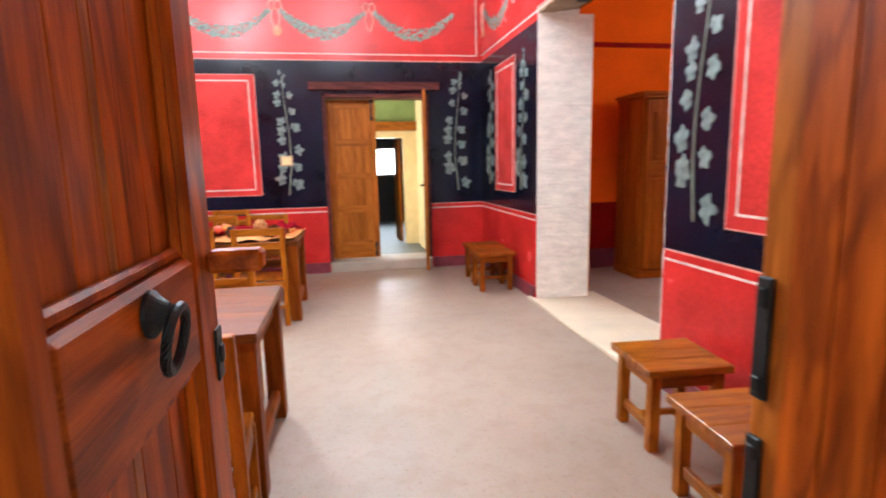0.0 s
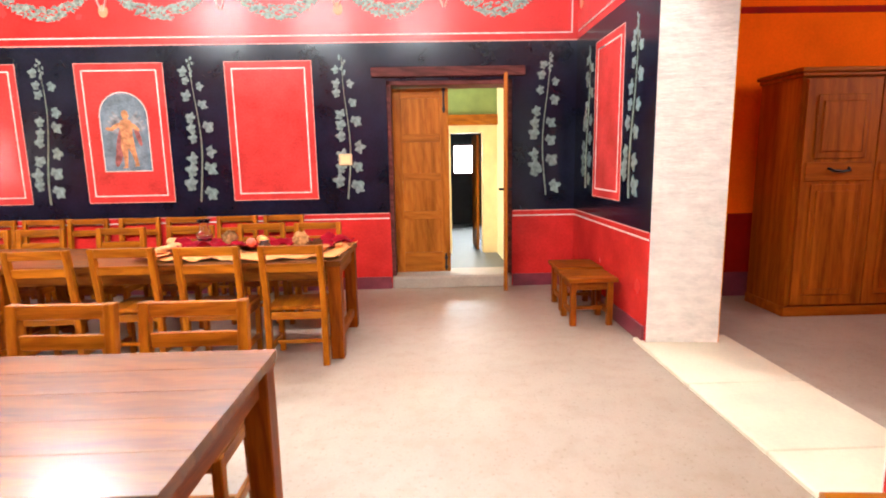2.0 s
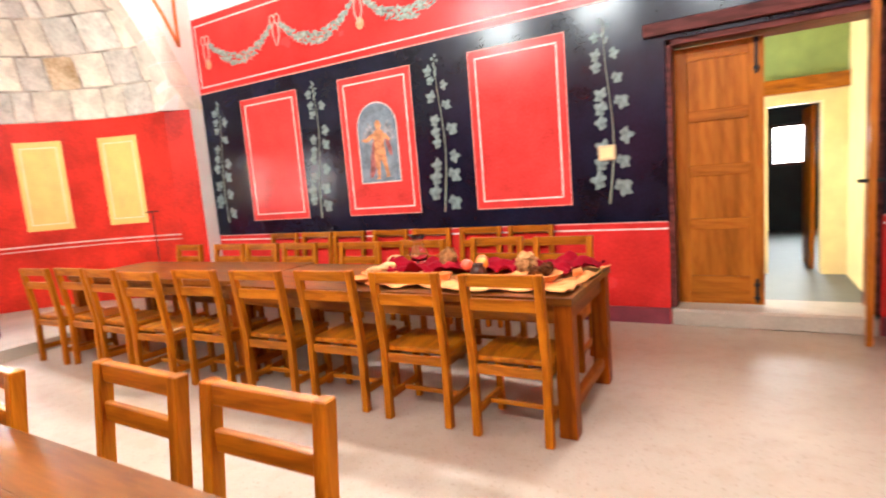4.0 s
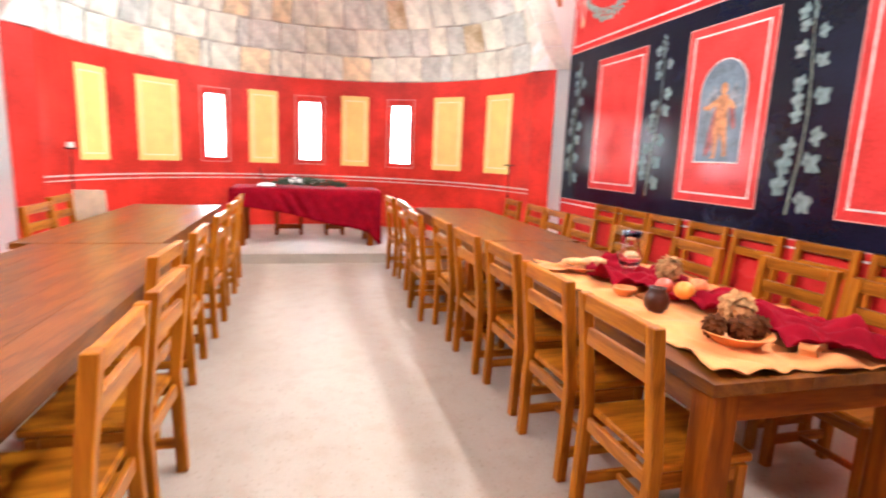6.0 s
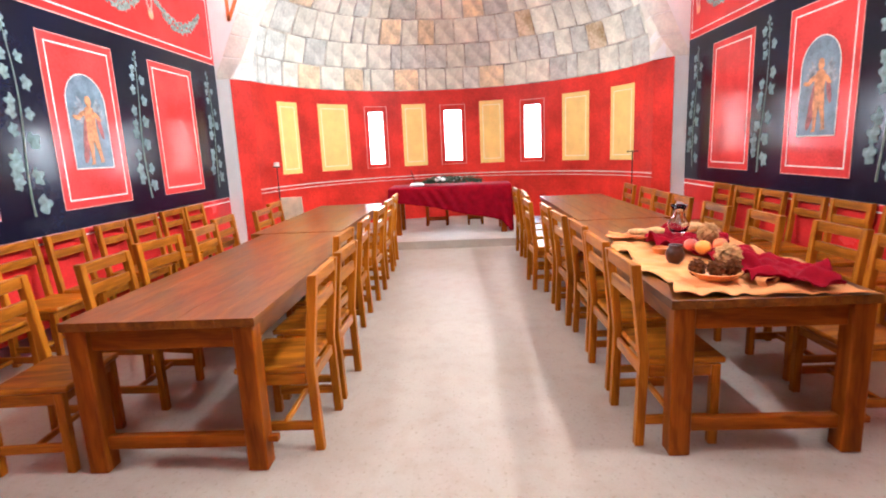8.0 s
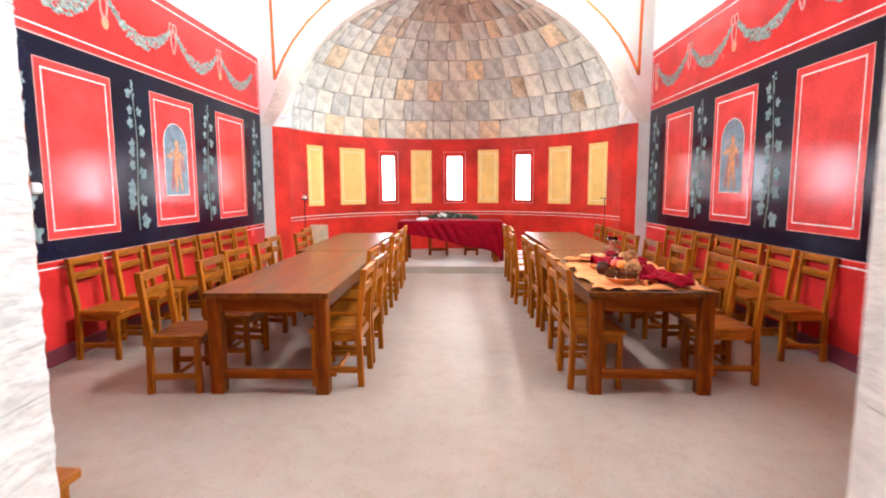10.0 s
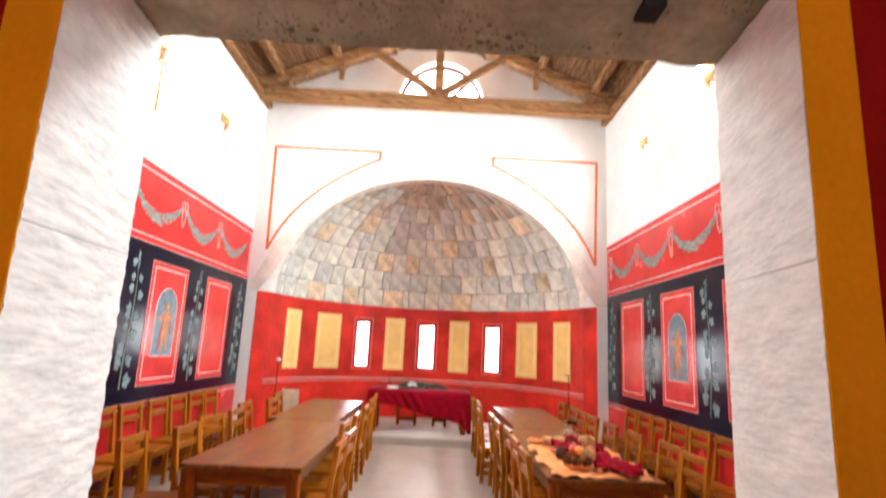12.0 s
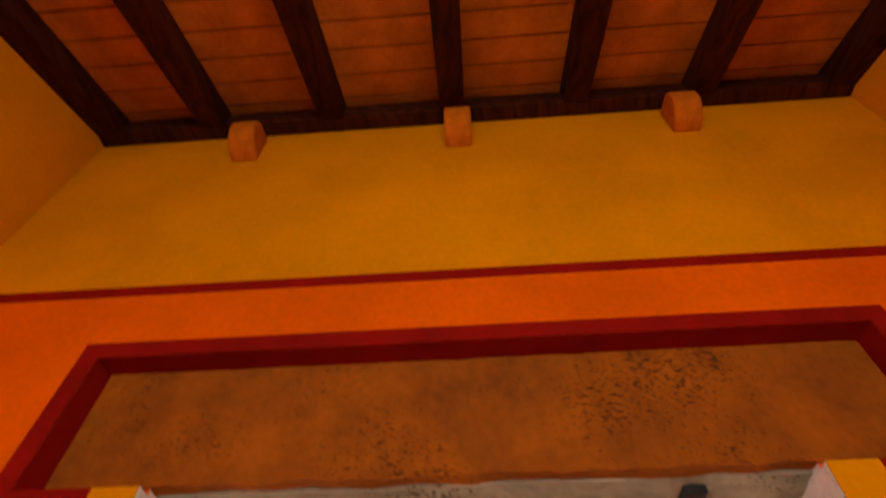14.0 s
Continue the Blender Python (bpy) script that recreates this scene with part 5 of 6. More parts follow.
def chair(m, group="dining chairs", label="varnished oak chair with open two-rail back and solid seat"):
    c = thing("dining_chair", label, "chair", m, group=group)
    H = 0.975
    for s in (-1, 1):
        x = s * 0.220
        bm = bmesh.new()
        vs = []
        for z, y in ((0, 0.02), (0.48, 0.035), (H, -0.02)):
            vs.append([bm.verts.new((x + a * 0.024, y + b * 0.024, z)) for a, b in ((-1, -1), (1, -1), (1, 1), (-1, 1))])
        bm.faces.new(vs[0][::-1])
        bm.faces.new(vs[2])
        for p, q in zip(vs, vs[1:]):
            for i in range(4):
                bm.faces.new((p[i], p[(i + 1) % 4], q[(i + 1) % 4], q[i]))
        bmesh.ops.bevel(bm, geom=bm.edges[:], offset=0.004, segments=1, affect="EDGES")
        part("back_post", bm, M["chair_z"], c)
        part("leg", boxes((x - 0.022, x + 0.022, 0.375, 0.421, 0, 0.445)), M["chair_z"], c)
        part("side_rail", boxes((x - 0.014, x + 0.014, 0.062, 0.375, 0.38, 0.445)), M["chair_y"], c)
        part("stretcher", boxes((x - 0.012, x + 0.012, 0.045, 0.375, 0.115, 0.165)), M["chair_y"], c)
    part("top_rail", boxes((-0.196, 0.196, -0.036, 0.0, H - 0.07, H - 0.002)), M["chair_x"], c)
    part("back_slat", boxes((-0.196, 0.196, -0.016, 0.010, 0.765, 0.835)), M["chair_x"], c)
    part("seat", boxes((-0.235, 0.235, 0.05, 0.448, 0.445, 0.48), bevel=0.008), M["chair_y"], c)
    part("front_rail", boxes((-0.198, 0.198, 0.386, 0.412, 0.38, 0.445)), M["chair_x"], c)
    part("back_rail", boxes((-0.196, 0.196, 0.022, 0.046, 0.38, 0.44)), M["chair_x"], c)
    part("stretcher", boxes((-0.207, 0.207, 0.20, 0.225, 0.125, 0.155)), M["chair_x"], c)
    return c


rc = random.Random(5)
first = None


def put_chair(x, y, rz, group, jitter=2.0):
    global first
    m = pose(x, y, 0, 0, 0, rz + rc.uniform(-jitter, jitter))
    if first is None:
        first = chair(m, group)
        return first
    c = copy_thing(first, m)
    c["group"] = group
    return c


for x, y in ((-0.18, 5.58), (-0.82, 5.60), (-1.47, 5.62), (-2.08, 5.58), (-2.75, 5.57), (-3.30, 5.45), (-3.98, 5.52), (-4.55, 5.55), (-5.1, 5.5)):
    put_chair(x, y, 0, "chairs along the laid table")
for x, y in ((-0.30, 7.14), (-0.90, 7.18), (-1.60, 7.08), (-2.28, 7.02), (-3.10, 7.04), (-3.66, 7.04), (-4.22, 7.06), (-4.95, 7.06)):
    put_chair(x, y, 180, "chairs along the laid table")
for x in (-0.91, -1.48, -2.09, -2.66, -3.28, -3.81, -4.39):
    put_chair(x, 8.09, 180, "chairs against the wall", 1.0)
for x, y in ((-0.20, 3.92), (-0.79, 3.92), (-1.45, 3.76), (-2.20, 3.78), (-3.07, 3.79), (-4.0, 3.76), (-4.75, 3.74)):
    put_chair(x, y, 180, "chairs along the bare tables")
for x, y, r in ((0.0, 2.22, 3), (-0.70, 2.36, 0), (-1.43, 2.30, -12), (-2.10, 2.34, 0), (-2.85, 2.18, 0), (-3.50, 2.36, 0), (-4.35, 2.2, 0)):
    put_chair(x, y, r, "chairs along the bare tables")
for x in (-0.82, -1.48, -2.06, -2.72, -3.28, -3.88, -4.42):
    put_chair(x, 1.05, 0, "chairs against the wall", 1.0)


def dining_table(x0, x1, y0, y1, label):
    t = thing("dining_table", label, "table", pose((x0 + x1) / 2, (y0 + y1) / 2, 0), group="long tables")
    hx, hy = (x1 - x0) / 2, (y1 - y0) / 2
    n = 5
    for k in range(n):
        a, b = -hy + 2 * hy * k / n, -hy + 2 * hy * (k + 1) / n - 0.0008
        part("plank", boxes((-hx, hx, a, b, 0.776, 0.82), bevel=0.0012), M["table_x"], t)
    lx, ly = hx - 0.012, hy - 0.02
    for sx in (-1, 1):
        for sy in (-1, 1):
            cx, cy = sx * (lx - 0.05), sy * (ly - 0.05)
            part("leg", boxes((cx - 0.052, cx + 0.052, cy - 0.052, cy + 0.052, 0, 0.776), bevel=0.006), M["table_z"], t)
        cx = sx * (lx - 0.05)
        part("apron", boxes((cx - 0.02, cx + 0.02, -ly + 0.103, ly - 0.103, 0.66, 0.776)), M["table_y"], t)
        part("stretcher", boxes((cx - 0.025, cx + 0.025, -ly + 0.103, ly - 0.103, 0.12, 0.19)), M["table_y"], t)
        part("tenon", boxes((cx - 0.018, cx + 0.018, ly + 0.002, ly + 0.055, 0.14, 0.175)), M["table_y"], t)
    for sy in (-1, 1):
        cy = sy * (ly - 0.05)
        part("apron", boxes((-lx + 0.103, lx - 0.103, cy - 0.02, cy + 0.02, 0.66, 0.776)), M["table_x"], t)
    return t


dining_table(-2.50, 0.23, 2.72, 3.70, "long dark brown oak table, bare and polished")
dining_table(-5.20, -2.525, 2.58, 3.50, "long dark brown oak table, bare and polished")
dining_table(-2.60, 0.17, 5.70, 6.68, "long dark brown oak table laid with cloths and food")
dining_table(-5.32, -2.625, 5.86, 6.76, "long dark brown oak table, bare and polished")


def stool(x, y, rz, label, tone="stool_"):
    t = thing("stool", label, "stool", pose(x, y, 0, 0, 0, rz), group="low stools")
    for b0, b1 in ((-0.23, -0.0775), (-0.0765, 0.076), (0.077, 0.23)):
        part("seat_plank", boxes((-0.235, 0.235, b0, b1, 0.43, 0.47), bevel=0.004), M[tone + "x"], t)
    for a in (-0.175, 0.175):
        for b in (-0.17, 0.17):
            part("leg", boxes((a - 0.028, a + 0.028, b - 0.028, b + 0.028, 0, 0.43)), M[tone + "z"], t)
        part("stretcher", boxes((a - 0.014, a + 0.014, -0.142, 0.142, 0.10, 0.155)), M[tone + "y"], t)
        part("rail", boxes((a - 0.014, a + 0.014, -0.142, 0.142, 0.35, 0.43)), M[tone + "y"], t)
    for b in (-0.17, 0.17):
        part("rail", boxes((-0.147, 0.147, b - 0.014, b + 0.014, 0.35, 0.43)), M[tone + "x"], t)
    part("stretcher", boxes((-0.161, 0.161, -0.014, 0.014, 0.11, 0.145)), M[tone + "x"], t)
    return t


stool(2.41, 6.60, 0, "low dark red-brown oak stool beside the painted wall")
stool(2.44, 7.14, 0, "low dark red-brown oak stool beside the painted wall")
stool(2.37, 2.90, -4, "low golden oak stool near the entry", "chair_")
stool(2.27, 2.20, -3, "low golden oak stool near the entry", "chair_")

# wardrobe in the side room
w = thing("wardrobe", "tall red-brown wooden wardrobe with panelled doors", "wardrobe", pose(4.36, 6.51, 0))
W, D, WH = 1.5, 0.64, 2.37
part("body", boxes((0, W, 0.03, D, 0.0, WH - 0.08)), M["ward_z"], w)
part("cornice", boxes((-0.05, W + 0.05, -0.03, D + 0.02, WH - 0.04, WH), (-0.025, W + 0.025, -0.005, D + 0.01, WH - 0.08, WH - 0.04), bevel=0.01), M["ward_x"], w)
part("plinth", boxes((-0.015, W + 0.015, 0.01, D, 0.001, 0.10)), M["ward_x"], w)
for k in range(2):
    x0 = 0.04 + k * 0.715
    dd = part("door", boxes((x0, x0 + 0.705, 0.0, 0.03, 0.12, WH - 0.1), bevel=0.004), M["ward_z"], w)
    for a, b in ((0.22, 1.30), (1.54, 2.13)):
        part("panel", boxes((x0 + 0.10, x0 + 0.60, -0.014, 0.0, a, b), (x0 + 0.15, x0 + 0.55, -0.024, -0.012, a + 0.06, b - 0.06), bevel=0.008), M["ward_z"], dd)
    part("rail", boxes((x0 + 0.03, x0 + 0.675, -0.012, 0.0, 1.33, 1.51), bevel=0.006), M["ward_x"], dd)
    bm = bmesh.new()
    tube(bm, [(x0 + 0.25, -0.012, 1.45), (x0 + 0.27, -0.05, 1.43), (x0 + 0.35, -0.055, 1.42), (x0 + 0.43, -0.05, 1.43), (x0 + 0.45, -0.012, 1.45)], 0.012)
    part("handle", bm, M["iron"], dd, "dark iron bail handle")

# ---- cloth table in the apse ----
t = thing("altar_table", "dark wooden table on the apse step under a maroon cloth", "table", pose(-6.72, 4.49, PZ))
part("tabletop", boxes((-0.38, 0.38, -1.01, 1.01, 0.776, 0.816)), M["table_y"], t)
for a in (-0.31, 0.31):
    for b in (-0.91, 0.91):
        part("leg", boxes((a - 0.05, a + 0.05, b - 0.05, b + 0.05, 0, 0.776)), M["table_z"], t)
    part("apron", boxes((a - 0.02, a + 0.02, -0.86, 0.86, 0.68, 0.776)), M["table_y"], t)


def hanging_cloth():
    bm = bmesh.new()
    rnd = random.Random(3)
    ny, nz = 90, 14
    z0 = PZ + 0.821
    cols = []
    for i in range(ny + 1):
        q = i / ny
        y = 4.49 - 1.035 + 2.07 * q
        hem = 0.255 + 0.45 * max(0, q - 0.10) ** 1.15 + 0.008 * math.sin(13 * q)
        if q > 0.92:
            hem = min(0.80, hem + 2.0 * (q - 0.92))
        col = []
        for k in range(6):
            col.append(bm.verts.new((-7.12 + 0.80 * k / 5, y, z0 + 0.002 * math.sin(5 * q + k))))
        for k in range(1, nz + 1):
            d = k / nz
            loose = math.exp(-((q - 0.40) / 0.16) ** 2) + 0.5 * math.exp(-((q - 0.95) / 0.08) ** 2)
            fold = 0.030 * loose * math.sin(62 * q - 7 * d) * min(1, 2.5 * d) + 0.010 * math.sin(19 * q + 2) * d
            col.append(bm.verts.new((-6.30 + 0.015 * min(1, 4 * d) + fold, y, z0 - hem * d)))
        cols.append(col)
    for p, q in zip(cols, cols[1:]):
        for k in range(len(p) - 1):
            bm.faces.new((p[k], p[k + 1], q[k + 1], q[k]))
    for col, s in ((cols[0], -1), (cols[-1], 1)):
        prev = col[:6]
        hem = 0.255 if s < 0 else 0.79
        for k in range(1, 9):
            d = k / 8
            row = [bm.verts.new((v.co.x, v.co.y + s * (0.01 + 0.02 * math.sin(9 * i) * d), z0 - hem * d)) for i, v in enumerate(col[:6])]
            for i in range(5):
                bm.faces.new((prev[i], prev[i + 1], row[i + 1], row[i]))
            prev = row
    bmesh.ops.recalc_face_normals(bm, faces=bm.faces)
    ob = part("tablecloth", bm, M["maroon"], smooth=True)
    so = ob.modifiers.new("thick", "SOLIDIFY")
    so.thickness, so.offset = 0.004, 1
    return tagged(ob, "maroon velvet tablecloth hanging lower at one end", "tablecloth")


hanging_cloth()
AZ = PZ + 0.829
t = thing("flower_garland", "dark green fir garland with white flowers on the cloth", "garland", pose(-6.62, 4.50, AZ))
bm = bmesh.new()
rg = random.Random(8)
for i in range(420):
    q = rg.uniform(-1, 1)
    x, y, z = rg.uniform(-0.10, 0.10) + 0.05 * q, 0.52 * q, 0.035 + rg.uniform(0, 0.10) * (1 - abs(q) ** 2)
    a = Vector((rg.uniform(-1, 1), rg.uniform(-1, 1), rg.uniform(-0.2, 0.7))).normalized() * rg.uniform(0.06, 0.14)
    tube(bm, [(x, y, z), (x + a.x, y + a.y, max(0.004, z + a.z))], [0.011, 0.002], 3)
part("greenery", bm, M["greens"], t)
for i in range(9):
    q = rg.uniform(-0.4, 0.35)
    bm = bmesh.new()
    for k in range(7):
        a = 2 * math.pi * k / 7
        disc(bm, 0.022 * math.cos(a), 0.022 * math.sin(a), 0.02, 0.013, 0.012 + 0.004 * (k % 2), a, n=8)
    bmesh.ops.transform(bm, matrix=pose(rg.uniform(-0.02, 0.13), q * 0.7, 0.10 + rg.uniform(-0.03, 0.02), 0, rg.uniform(20, 70), 0), verts=bm.verts)
    part("flower", bm, M["flower"], t, "white flower")
t = thing("inkwell", "white pot with a dark quill on the cloth", "inkwell", pose(-6.58, 3.92, AZ))
part("pot", lathe([(0.001, 0), (0.10, 0.0), (0.13, 0.02), (0.10, 0.05), (0.04, 0.06), (0.001, 0.06)], 16), M["flower"], t)
bm = bmesh.new()
tube(bm, [(0, -0.02, 0.05), (0, -0.06, 0.16), (0, -0.10, 0.28)], [0.006, 0.014, 0.004], 6)
part("quill", bm, M["iron"], t, "dark feather quill")
for y, half in ((4.20, 0.22), (4.93, 0.16)):
    t = thing("backless_stool", "small dark wooden stool behind the cloth table", "stool", pose(-7.55, y, PZ), group="apse stools")
    part("seat", boxes((-0.17, 0.17, -half, half, 0.42, 0.46)), M["table_y"], t)
    for a in (-0.13, 0.13):
        for b in (-half + 0.03, half - 0.03):
            part("leg", boxes((a - 0.025, a + 0.025, b - 0.025, b + 0.025, 0, 0.42)), M["table_z"], t)
        part("stretcher", boxes((a - 0.012, a + 0.012, -half + 0.055, half - 0.055, 0.10, 0.14)), M["table_y"], t)

for y, candle in ((1.58, True), (7.52, False)):
    t = thing("candle_stand", "thin black iron candle stand" + (" with a white candle" if candle else " with a cross arm"), "candle stand", pose(-6.3, y, PZ))
    bm = bmesh.new()
    tube(bm, [(0, 0, 0.02), (0, 0, 1.27)], 0.010)
    part("pole", bm, M["iron"], t)
    for k in range(3):
        a = 2 * math.pi * k / 3
        bm = bmesh.new()
        tube(bm, [(0, 0, 0.14), (0.10 * math.cos(a), 0.10 * math.sin(a), 0.08), (0.17 * math.cos(a), 0.17 * math.sin(a), 0.010)], 0.009)
        part("foot", bm, M["iron"], t)
    if candle:
        part("dish", lathe([(0.001, 1.255), (0.06, 1.26), (0.075, 1.28), (0.001, 1.275)], 14), M["iron"], t)
        part("candle", lathe([(0.001, 1.28), (0.045, 1.28), (0.045, 1.345), (0.001, 1.35)], 14), M["wax"], t, "short white candle")
    else:
        bm = bmesh.new()
        tube(bm, [(0, -0.09, 1.27), (0, 0.09, 1.27)], 0.009)
        part("arm", bm, M["iron"], t)
t = thing("parchment_board", "pale upright board leaning at the chairs", "board", pose(-5.0, 2.25, 0, 8, 0, 90))
part("sheet", boxes((-0.15, 0.15, 0, 0.015, 0.55, 1.0)), M["parchment"], t)
part("leg", boxes((-0.14, -0.11, 0, 0.02, 0, 0.55)), M["chair_z"], t)
part("leg", boxes((0.11, 0.14, 0, 0.02, 0, 0.55)), M["chair_z"], t)

# ---- the laid table ----
TZ = 0.822


def rumpled(name, ring, base, amp, seed, material, label, nx=70, ny=40, skew=0.0):
    """A rumpled cloth between two wavy edges; ring(q) gives y0, y1 and x at q."""
    bm = bmesh.new()
    g = []
    for i in range(nx + 1):
        q = i / nx
        x, y0, y1 = ring(q)
        row = []
        for k in range(ny + 1):
            r = k / ny
            y = y0 + (y1 - y0) * r
            p = Vector((x * 4.6 + 0.8 * noise.noise(Vector((y * 3, seed, 1))), y * 5.2, seed))
            h = abs(noise.noise(p)) * 1.3 + 0.45 * abs(noise.noise(p * 2.3))
            xx = x + skew * (r - 0.5) + 0.03 * noise.noise(Vector((y * 7, seed, q * 3)))
            row.append(bm.verts.new((xx, y + 0.015 * noise.noise(Vector((x * 8, seed + 4, 0))), base + amp * h)))
        g.append(row)
    for a, b in zip(g, g[1:]):
        for k in range(ny):
            bm.faces.new((a[k], b[k], b[k + 1], a[k + 1]))
    bmesh.ops.recalc_face_normals(bm, faces=bm.faces)
    ob = part(name, bm, material, smooth=True)
    so = ob.modifiers.new("thick", "SOLIDIFY")
    so.thickness, so.offset = 0.004, 1
    return tagged(ob, label, "cloth")


def runner_edges(q):
    near = 5.76 + 0.035 * math.sin(17 * q) + 0.10 * (1 - q) ** 3 + 0.03 * max(0, q - 0.8)
    far = 6.66 - 0.06 * math.sin(8 * q + 0.4) ** 2 - 0.10 * max(0, 0.35 - q)
    return -1.55 + 1.70 * q, near, far


def maroon_edges(q):
    near = 6.10 - 0.10 * math.sin(6.5 * q) + 0.14 * max(0, q - 0.8) * 5 * 0.4
    far = 6.52 + 0.06 * math.sin(9 * q + 1) - 0.08 * math.exp(-((q - 0.35) / 0.15) ** 2)
    return -1.32 + 1.46 * q, near, far


rumpled("table_runner", runner_edges, TZ, 0.050, 1.7, M["orange_cloth"], "rumpled orange cloth spread on the table", nx=90, ny=50, skew=0.06)
rumpled("maroon_cloth", maroon_edges, TZ + 0.030, 0.105, 5.1, M["maroon"], "rumpled maroon cloth laid over the orange one", nx=90, ny=44, skew=0.1)
t = thing("cloth_knot", "orange cloth corner rolled into a loop at the table edge", "cloth", pose(0.07, 6.19, TZ + 0.052, 0, 0, 20))
bm = bmesh.new()
rows = []
for i in range(25):
    a = 2 * math.pi * i / 24
    rad = 0.030 + 0.006 * math.sin(3 * a)
    rows.append([bm.verts.new((w, 1.35 * rad * math.cos(a) * k, rad * math.sin(a) * k)) for w, k in ((-0.028, 1.0), (0.0, 0.9), (0.028, 1.12))])
for p, q in zip(rows, rows[1:]):
    for k in range(2):
        bm.faces.new((p[k], q[k], q[k + 1], p[k + 1]))
loop = part("loop", bm, M["orange_cloth"], t, smooth=True)
so = loop.modifiers.new("thick", "SOLIDIFY")
so.thickness = 0.005


def ball(r, seed, squash=1.0, rough=0.06, sub=3):
    bm = bmesh.new()
    bmesh.ops.create_icosphere(bm, subdivisions=sub, radius=r)
    for v in bm.verts:
        v.co *= 1 + rough * noise.noise(v.co * (2.2 / r) + Vector((seed, 0, 0)))
        v.co.z *= squash
    return bm


def scaled_head(r, rows, seed, squash=1.1):
    """Overlapping scales round a core, for cones and artichokes."""
    bm = ball(r * 0.82, seed, squash)
    for k in range(rows):
        el = -60 + 140 * k / (rows - 1)
        n = max(4, int(11 * math.cos(radians(el))))
        for i in range(n):
            a = 2 * math.pi * (i + 0.5 * (k % 2)) / n
            d = Vector((math.cos(radians(el)) * math.cos(a), math.cos(radians(el)) * math.sin(a), math.sin(radians(el)) * squash))
            side = Vector((-math.sin(a), math.cos(a), 0))
            up = d.cross(side) * -1
            c = d * r * 0.8
            w = r * 0.30
            v = [bm.verts.new(p) for p in (c - side * w, c + side * w, c + side * w * 0.6 + up * w * 1.1 + d * w * 0.55, c + up * w * 1.6 + d * w * 0.75, c - side * w * 0.6 + up * w * 1.1 + d * w * 0.55)]
            bm.faces.new(v)
            bm.faces.new([bm.verts.new(q.co - d * 0.004) for q in reversed(v)])
    return bm


def dish(x, y, r, h, material, label, z=TZ + 0.03, name="dish"):
    t = thing(name, label, "dish", pose(x, y, z))
    part("bowl", lathe([(0.001, 0.0), (r * 0.6, 0.0), (r, h), (r - 0.008, h + 0.002), (r * 0.55, 0.010), (0.001, 0.010)], 28), material, t, smooth=False)
    return t


dish(-0.10, 6.02, 0.132, 0.042, M["terracotta"], "round terracotta dish holding brown cones", TZ + 0.03)
for k, (dx, dy) in enumerate(((-0.015, -0.085), (0.02, -0.005), (0.015, 0.08))):
    t = thing("pine_cone", "dark brown dried cone in the terracotta dish", "cone", pose(-0.10 + dx, 6.02 + dy, TZ + 0.088, 25 * k, 15, 50 * k), group="cones")
    part("head", scaled_head(0.044, 6, k), M["cone"], t)
for x, y, z, r, tip in ((-0.24, 6.15, 0.118, 0.068, 30), (-0.92, 6.35, 0.128, 0.070, -12)):
    t = thing("artichoke", "dried pale brown artichoke head on the cloth", "artichoke", pose(x, y, TZ + z, tip, 10, 0), group="artichokes")
    part("head", scaled_head(r, 8, 3, 1.0), M["artichoke"], t)
for x, y, r, mt, lb in ((-0.56, 6.16, 0.046, "orange_fruit", "orange"), (-0.66, 6.13, 0.043, "red_fruit", "apple"), (-0.62, 6.29, 0.045, "apricot", "peach")):
    t = thing(lb, "ripe " + lb + " lying on the maroon cloth", "fruit", pose(x, y, TZ + 0.062 + r * 0.9))
    part("flesh", ball(r, x, 0.92, 0.02), M[mt], t, smooth=True)
    bm = bmesh.new()
    tube(bm, [(0, 0, r * 0.85), (0.004, 0, r * 1.02)], 0.004, 6)
    part("stalk", bm, M["cone"], t)
t = thing("jug", "small dark glazed round pot", "pot", pose(-0.50, 5.97, TZ + 0.026))
part("body", lathe([(0.001, 0), (0.030, 0.0), (0.050, 0.025), (0.056, 0.055), (0.046, 0.085), (0.034, 0.098), (0.040, 0.112), (0.033, 0.112), (0.028, 0.098), (0.001, 0.09)], 24), M["pot"], t, smooth=True)
dish(-0.77, 5.985, 0.062, 0.045, M["terracotta"], "small terracotta bowl on the orange cloth", TZ + 0.025, "bowl")
dish(-1.34, 6.08, 0.150, 0.030, M["terracotta"], "wide terracotta platter with bread", TZ + 0.03, "platter")
dish(-1.36, 5.89, 0.10, 0.022, M["terracotta"], "shallow round terracotta plate on the cloth", TZ + 0.03, "plate")
for k, (x, y, s) in enumerate(((-1.36, 6.03, 0.62), (-1.33, 6.14, 0.85), (-1.50, 6.50, 0.95))):
    t = thing("bread_loaf", "golden crusty bread loaf", "bread", pose(x, y, TZ + 0.078 if k < 2 else TZ + 0.07, 0, 0, 70 + 25 * k), group="loaves")
    bm = ball(0.066 * s, k, 0.62, 0.12)
    bmesh.ops.scale(bm, vec=(1.75, 1, 1), verts=bm.verts)
    part("crust", bm, M["bread"], t, smooth=True)
t = thing("glass_carafe", "clear glass carafe with a flared neck", "carafe", pose(-1.09, 6.22, TZ + 0.04))
part("body", lathe([(0.001, 0.0), (0.045, 0.0), (0.048, 0.012), (0.024, 0.045), (0.060, 0.085), (0.072, 0.125), (0.040, 0.185), (0.034, 0.215), (0.060, 0.262), (0.056, 0.262), (0.030, 0.215),
                    (0.036, 0.185), (0.067, 0.125), (0.055, 0.088), (0.001, 0.07)], 28), M["glass"], t, smooth=True)
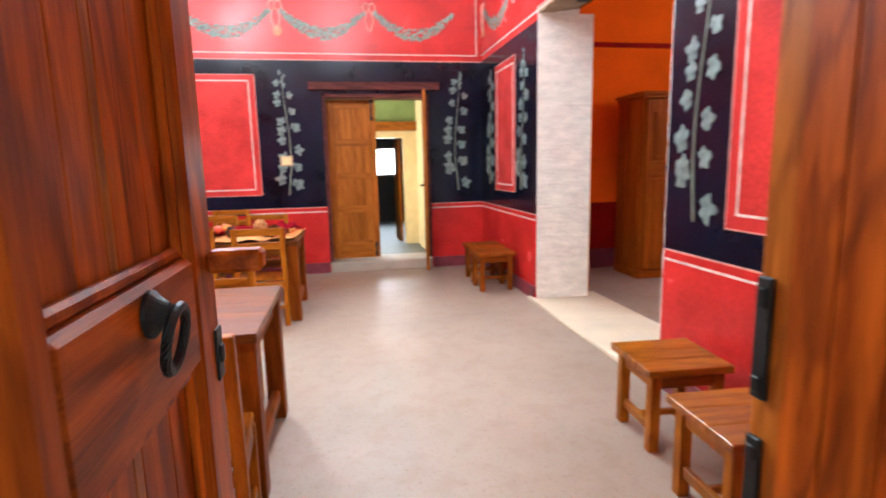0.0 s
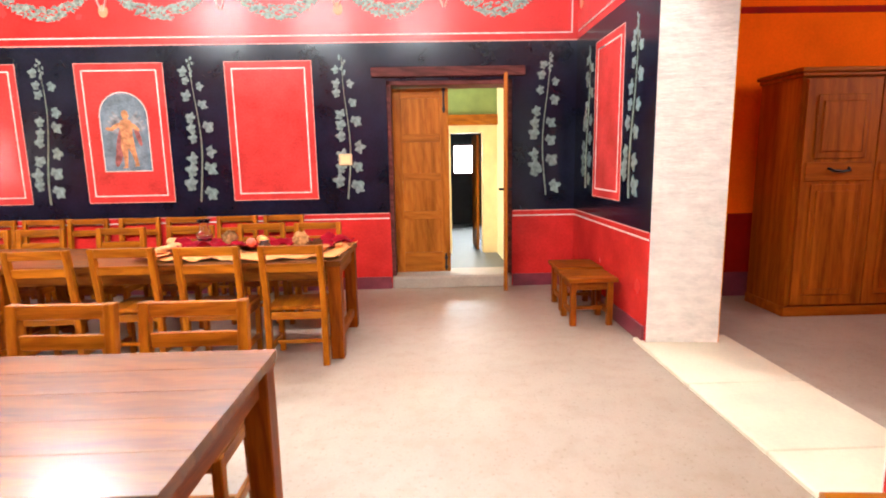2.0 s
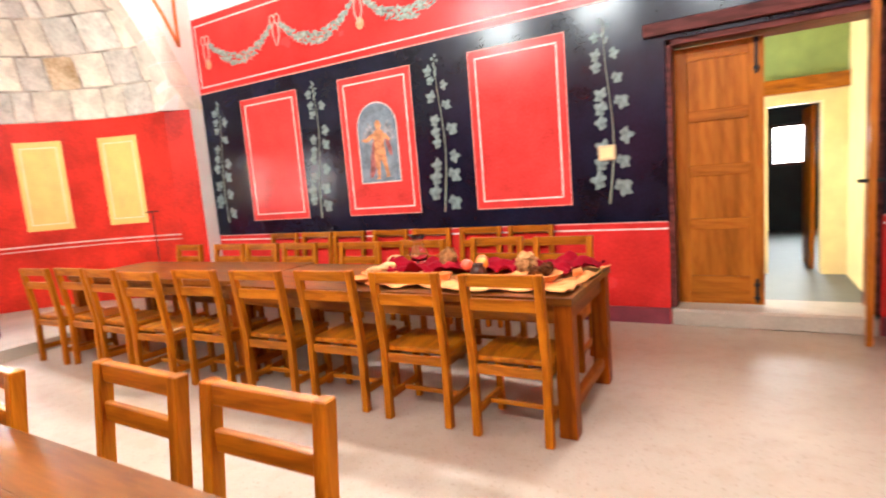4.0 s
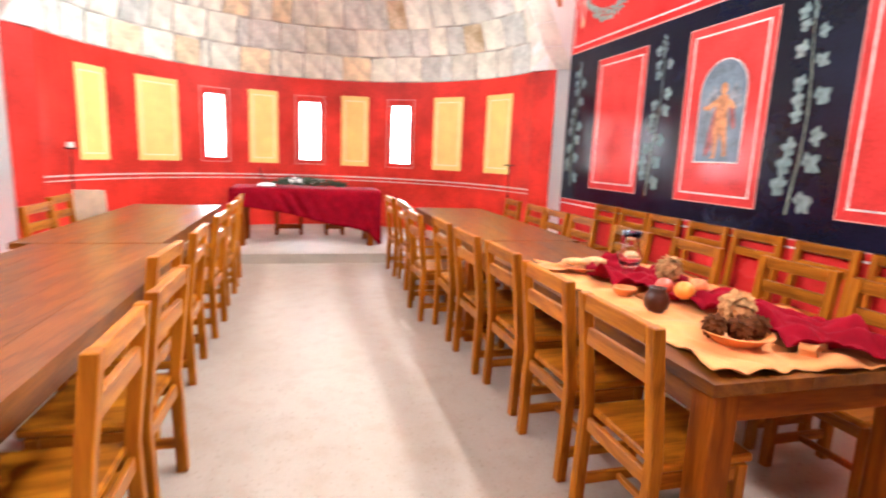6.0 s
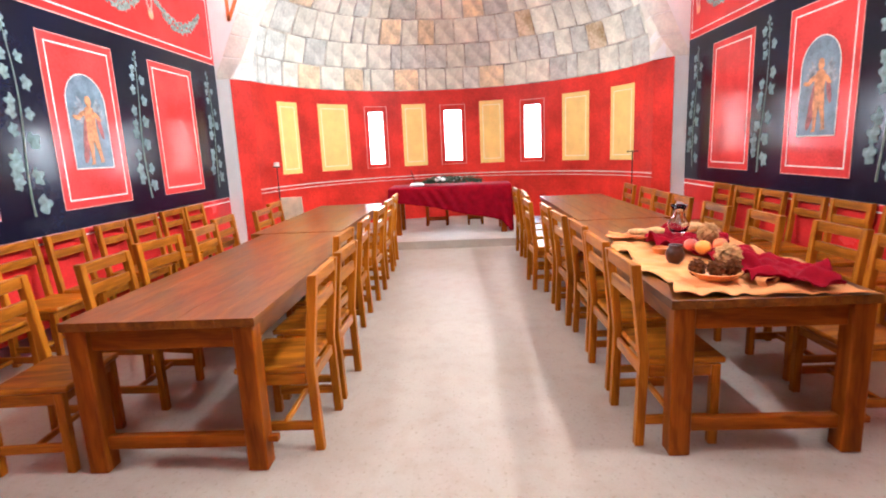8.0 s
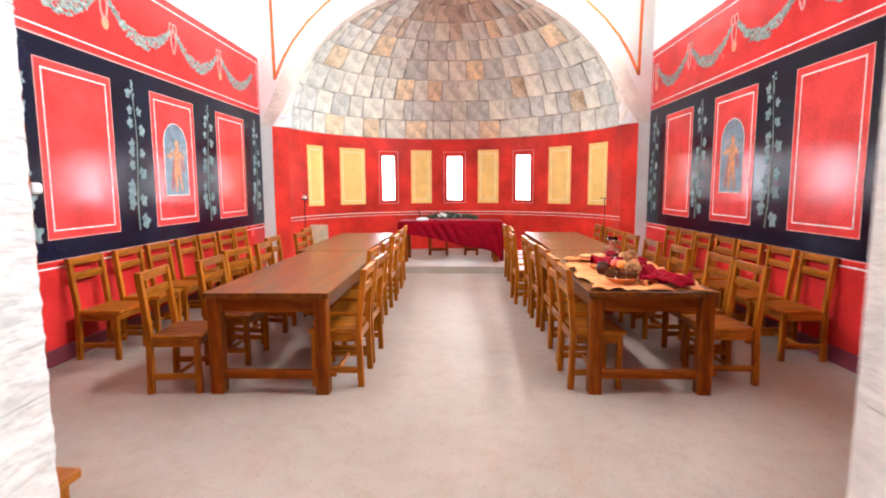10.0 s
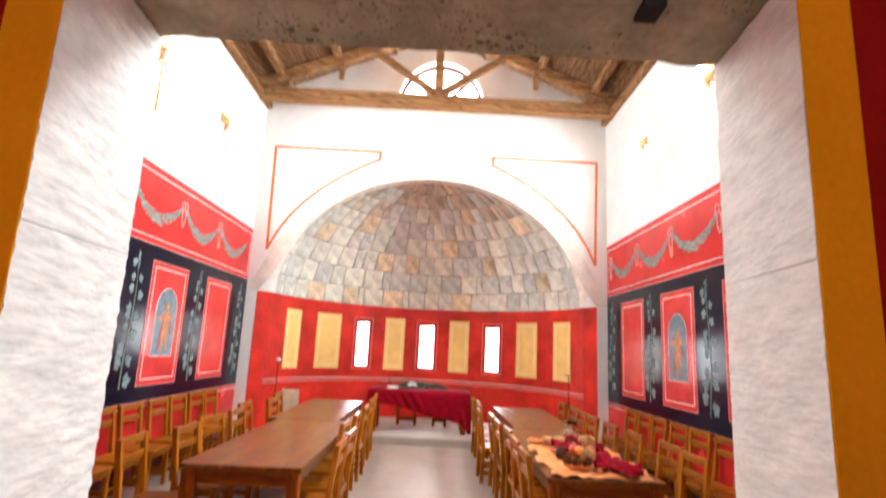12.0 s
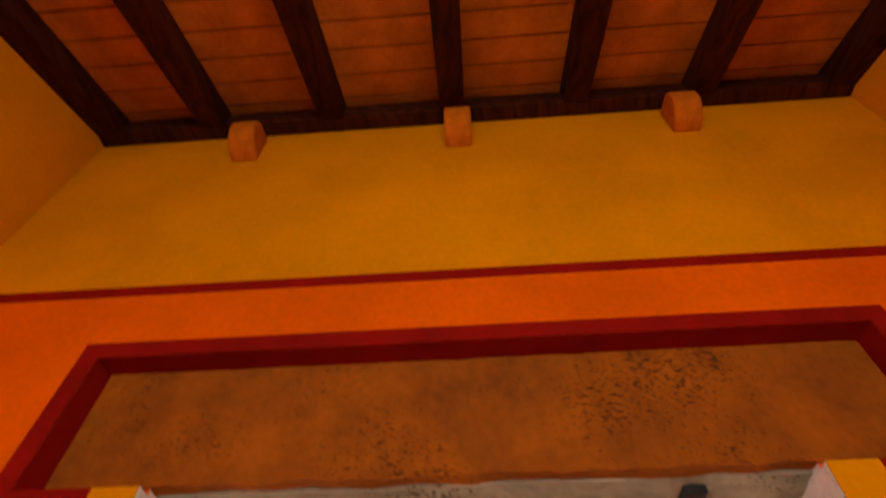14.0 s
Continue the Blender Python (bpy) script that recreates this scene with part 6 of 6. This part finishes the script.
# ---- stones of the dome and of the arch, piece by piece ----
rs = random.Random(21)
els = [0.0, 9.5, 19.5, 30.0, 40.0, 50.0, 59.5, 69.5, 84.0]
for r, (e0, e1) in enumerate(zip(els, els[1:])):
    around = max(0.16, math.cos(radians((e0 + e1) / 2)))
    width = min((0.40 if r < 5 else 0.26) / around * (180 / math.pi) / SR, 13.0)
    a = -95.0 + rs.uniform(0, width)
    while a < 95:
        b = a + width * (rs.uniform(0.35, 0.6) if rs.random() < 0.16 else rs.uniform(0.75, 1.35))
        ga, ge = 0.007 / around * 57.3 / SR, 0.12
        outer, inner = [], []
        dpt = rs.uniform(-0.014, 0.010)
        w0, w1 = rs.uniform(-0.25, 0.25), rs.uniform(-0.25, 0.25)

        def slip(k):
            return abs(rs.gauss(0, k))

        for (p, q) in ((a + ga + slip(0.13) / around, e0 + ge + w0 + slip(0.12)), (b - ga - slip(0.13) / around, e0 + ge + w1 + slip(0.12)),
                       (b - ga - slip(0.13) / around, e1 - ge + w1 - slip(0.12)), (a + ga + slip(0.13) / around, e1 - ge + w0 - slip(0.12))):
            outer.append(dome_at(p, max(0.0, q), 0.03))
        cen = sum(outer, Vector()) / 4
        nin = (Vector((SX, YM, SZ)) - cen).normalized()
        inner = [o + (cen - o) * 0.07 + nin * (0.024 + dpt * 0.6 + rs.uniform(-0.004, 0.004)) for o in outer]
        inner2 = [o + (cen - o) * 0.015 + nin * (0.016 + dpt * 0.6) for o in outer]
        bm = bmesh.new()
        L = [[bm.verts.new(v - cen) for v in row] for row in (outer, inner2, inner)]
        bm.faces.new(L[2])
        for p, q in zip(L, L[1:]):
            for i in range(4):
                bm.faces.new((p[i], p[(i + 1) % 4], q[(i + 1) % 4], q[i]))
        bmesh.ops.recalc_face_normals(bm, faces=bm.faces)
        bmesh.ops.bisect_plane(bm, geom=bm.verts[:] + bm.edges[:] + bm.faces[:], plane_co=Vector((XA - 0.262, 0, 0)) - Vector((cen.x, 0, 0)), plane_no=(1, 0, 0), clear_outer=True)
        k = rs.random()
        if not bm.faces:
            bm.free()
            a = b
            continue
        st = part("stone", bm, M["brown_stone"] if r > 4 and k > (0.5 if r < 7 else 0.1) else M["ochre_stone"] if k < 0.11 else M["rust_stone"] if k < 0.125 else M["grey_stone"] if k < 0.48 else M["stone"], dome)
        st.location = cen
        a = b
nv = 27
for i in range(nv):
    a0, a1 = math.pi * i / nv, math.pi * (i + 1) / nv
    bm = bmesh.new()
    f, bk = [], []
    for a, ra, rb, more in ((a0 + 0.002, AI - 0.004, BI - 0.004, -0.004), (a1 - 0.002, AI - 0.004, BI - 0.004, -0.004), (a1 - 0.002, AO, BO, 0.3), (a0 + 0.002, AO, BO, 0.3)):
        z = SZ + rb * math.sin(a)
        f.append(bm.verts.new((XA + 0.008, YM - min(3.62, flare(BI * math.sin(a)) + more) * math.cos(a), z)))
        bk.append(bm.verts.new((XA - 0.30, YM - ra * math.cos(a), z)))
    bm.faces.new(f)
    bm.faces.new(bk[::-1])
    for k in range(4):
        bm.faces.new((f[k], f[(k + 1) % 4], bk[(k + 1) % 4], bk[k]))
    bmesh.ops.recalc_face_normals(bm, faces=bm.faces)
    bmesh.ops.bevel(bm, geom=bm.edges[:], offset=0.006, segments=1, affect="EDGES")
    part("voussoir", bm, M["limestone"], arch)

# the plan above is drawn a little large: bring everything to true size
for ob in scene.objects:
    if ob.parent is None and ob.type != "CAMERA":
        ob.matrix_basis = Matrix.Diagonal((TRUE, TRUE, TRUE, 1)) @ ob.matrix_basis
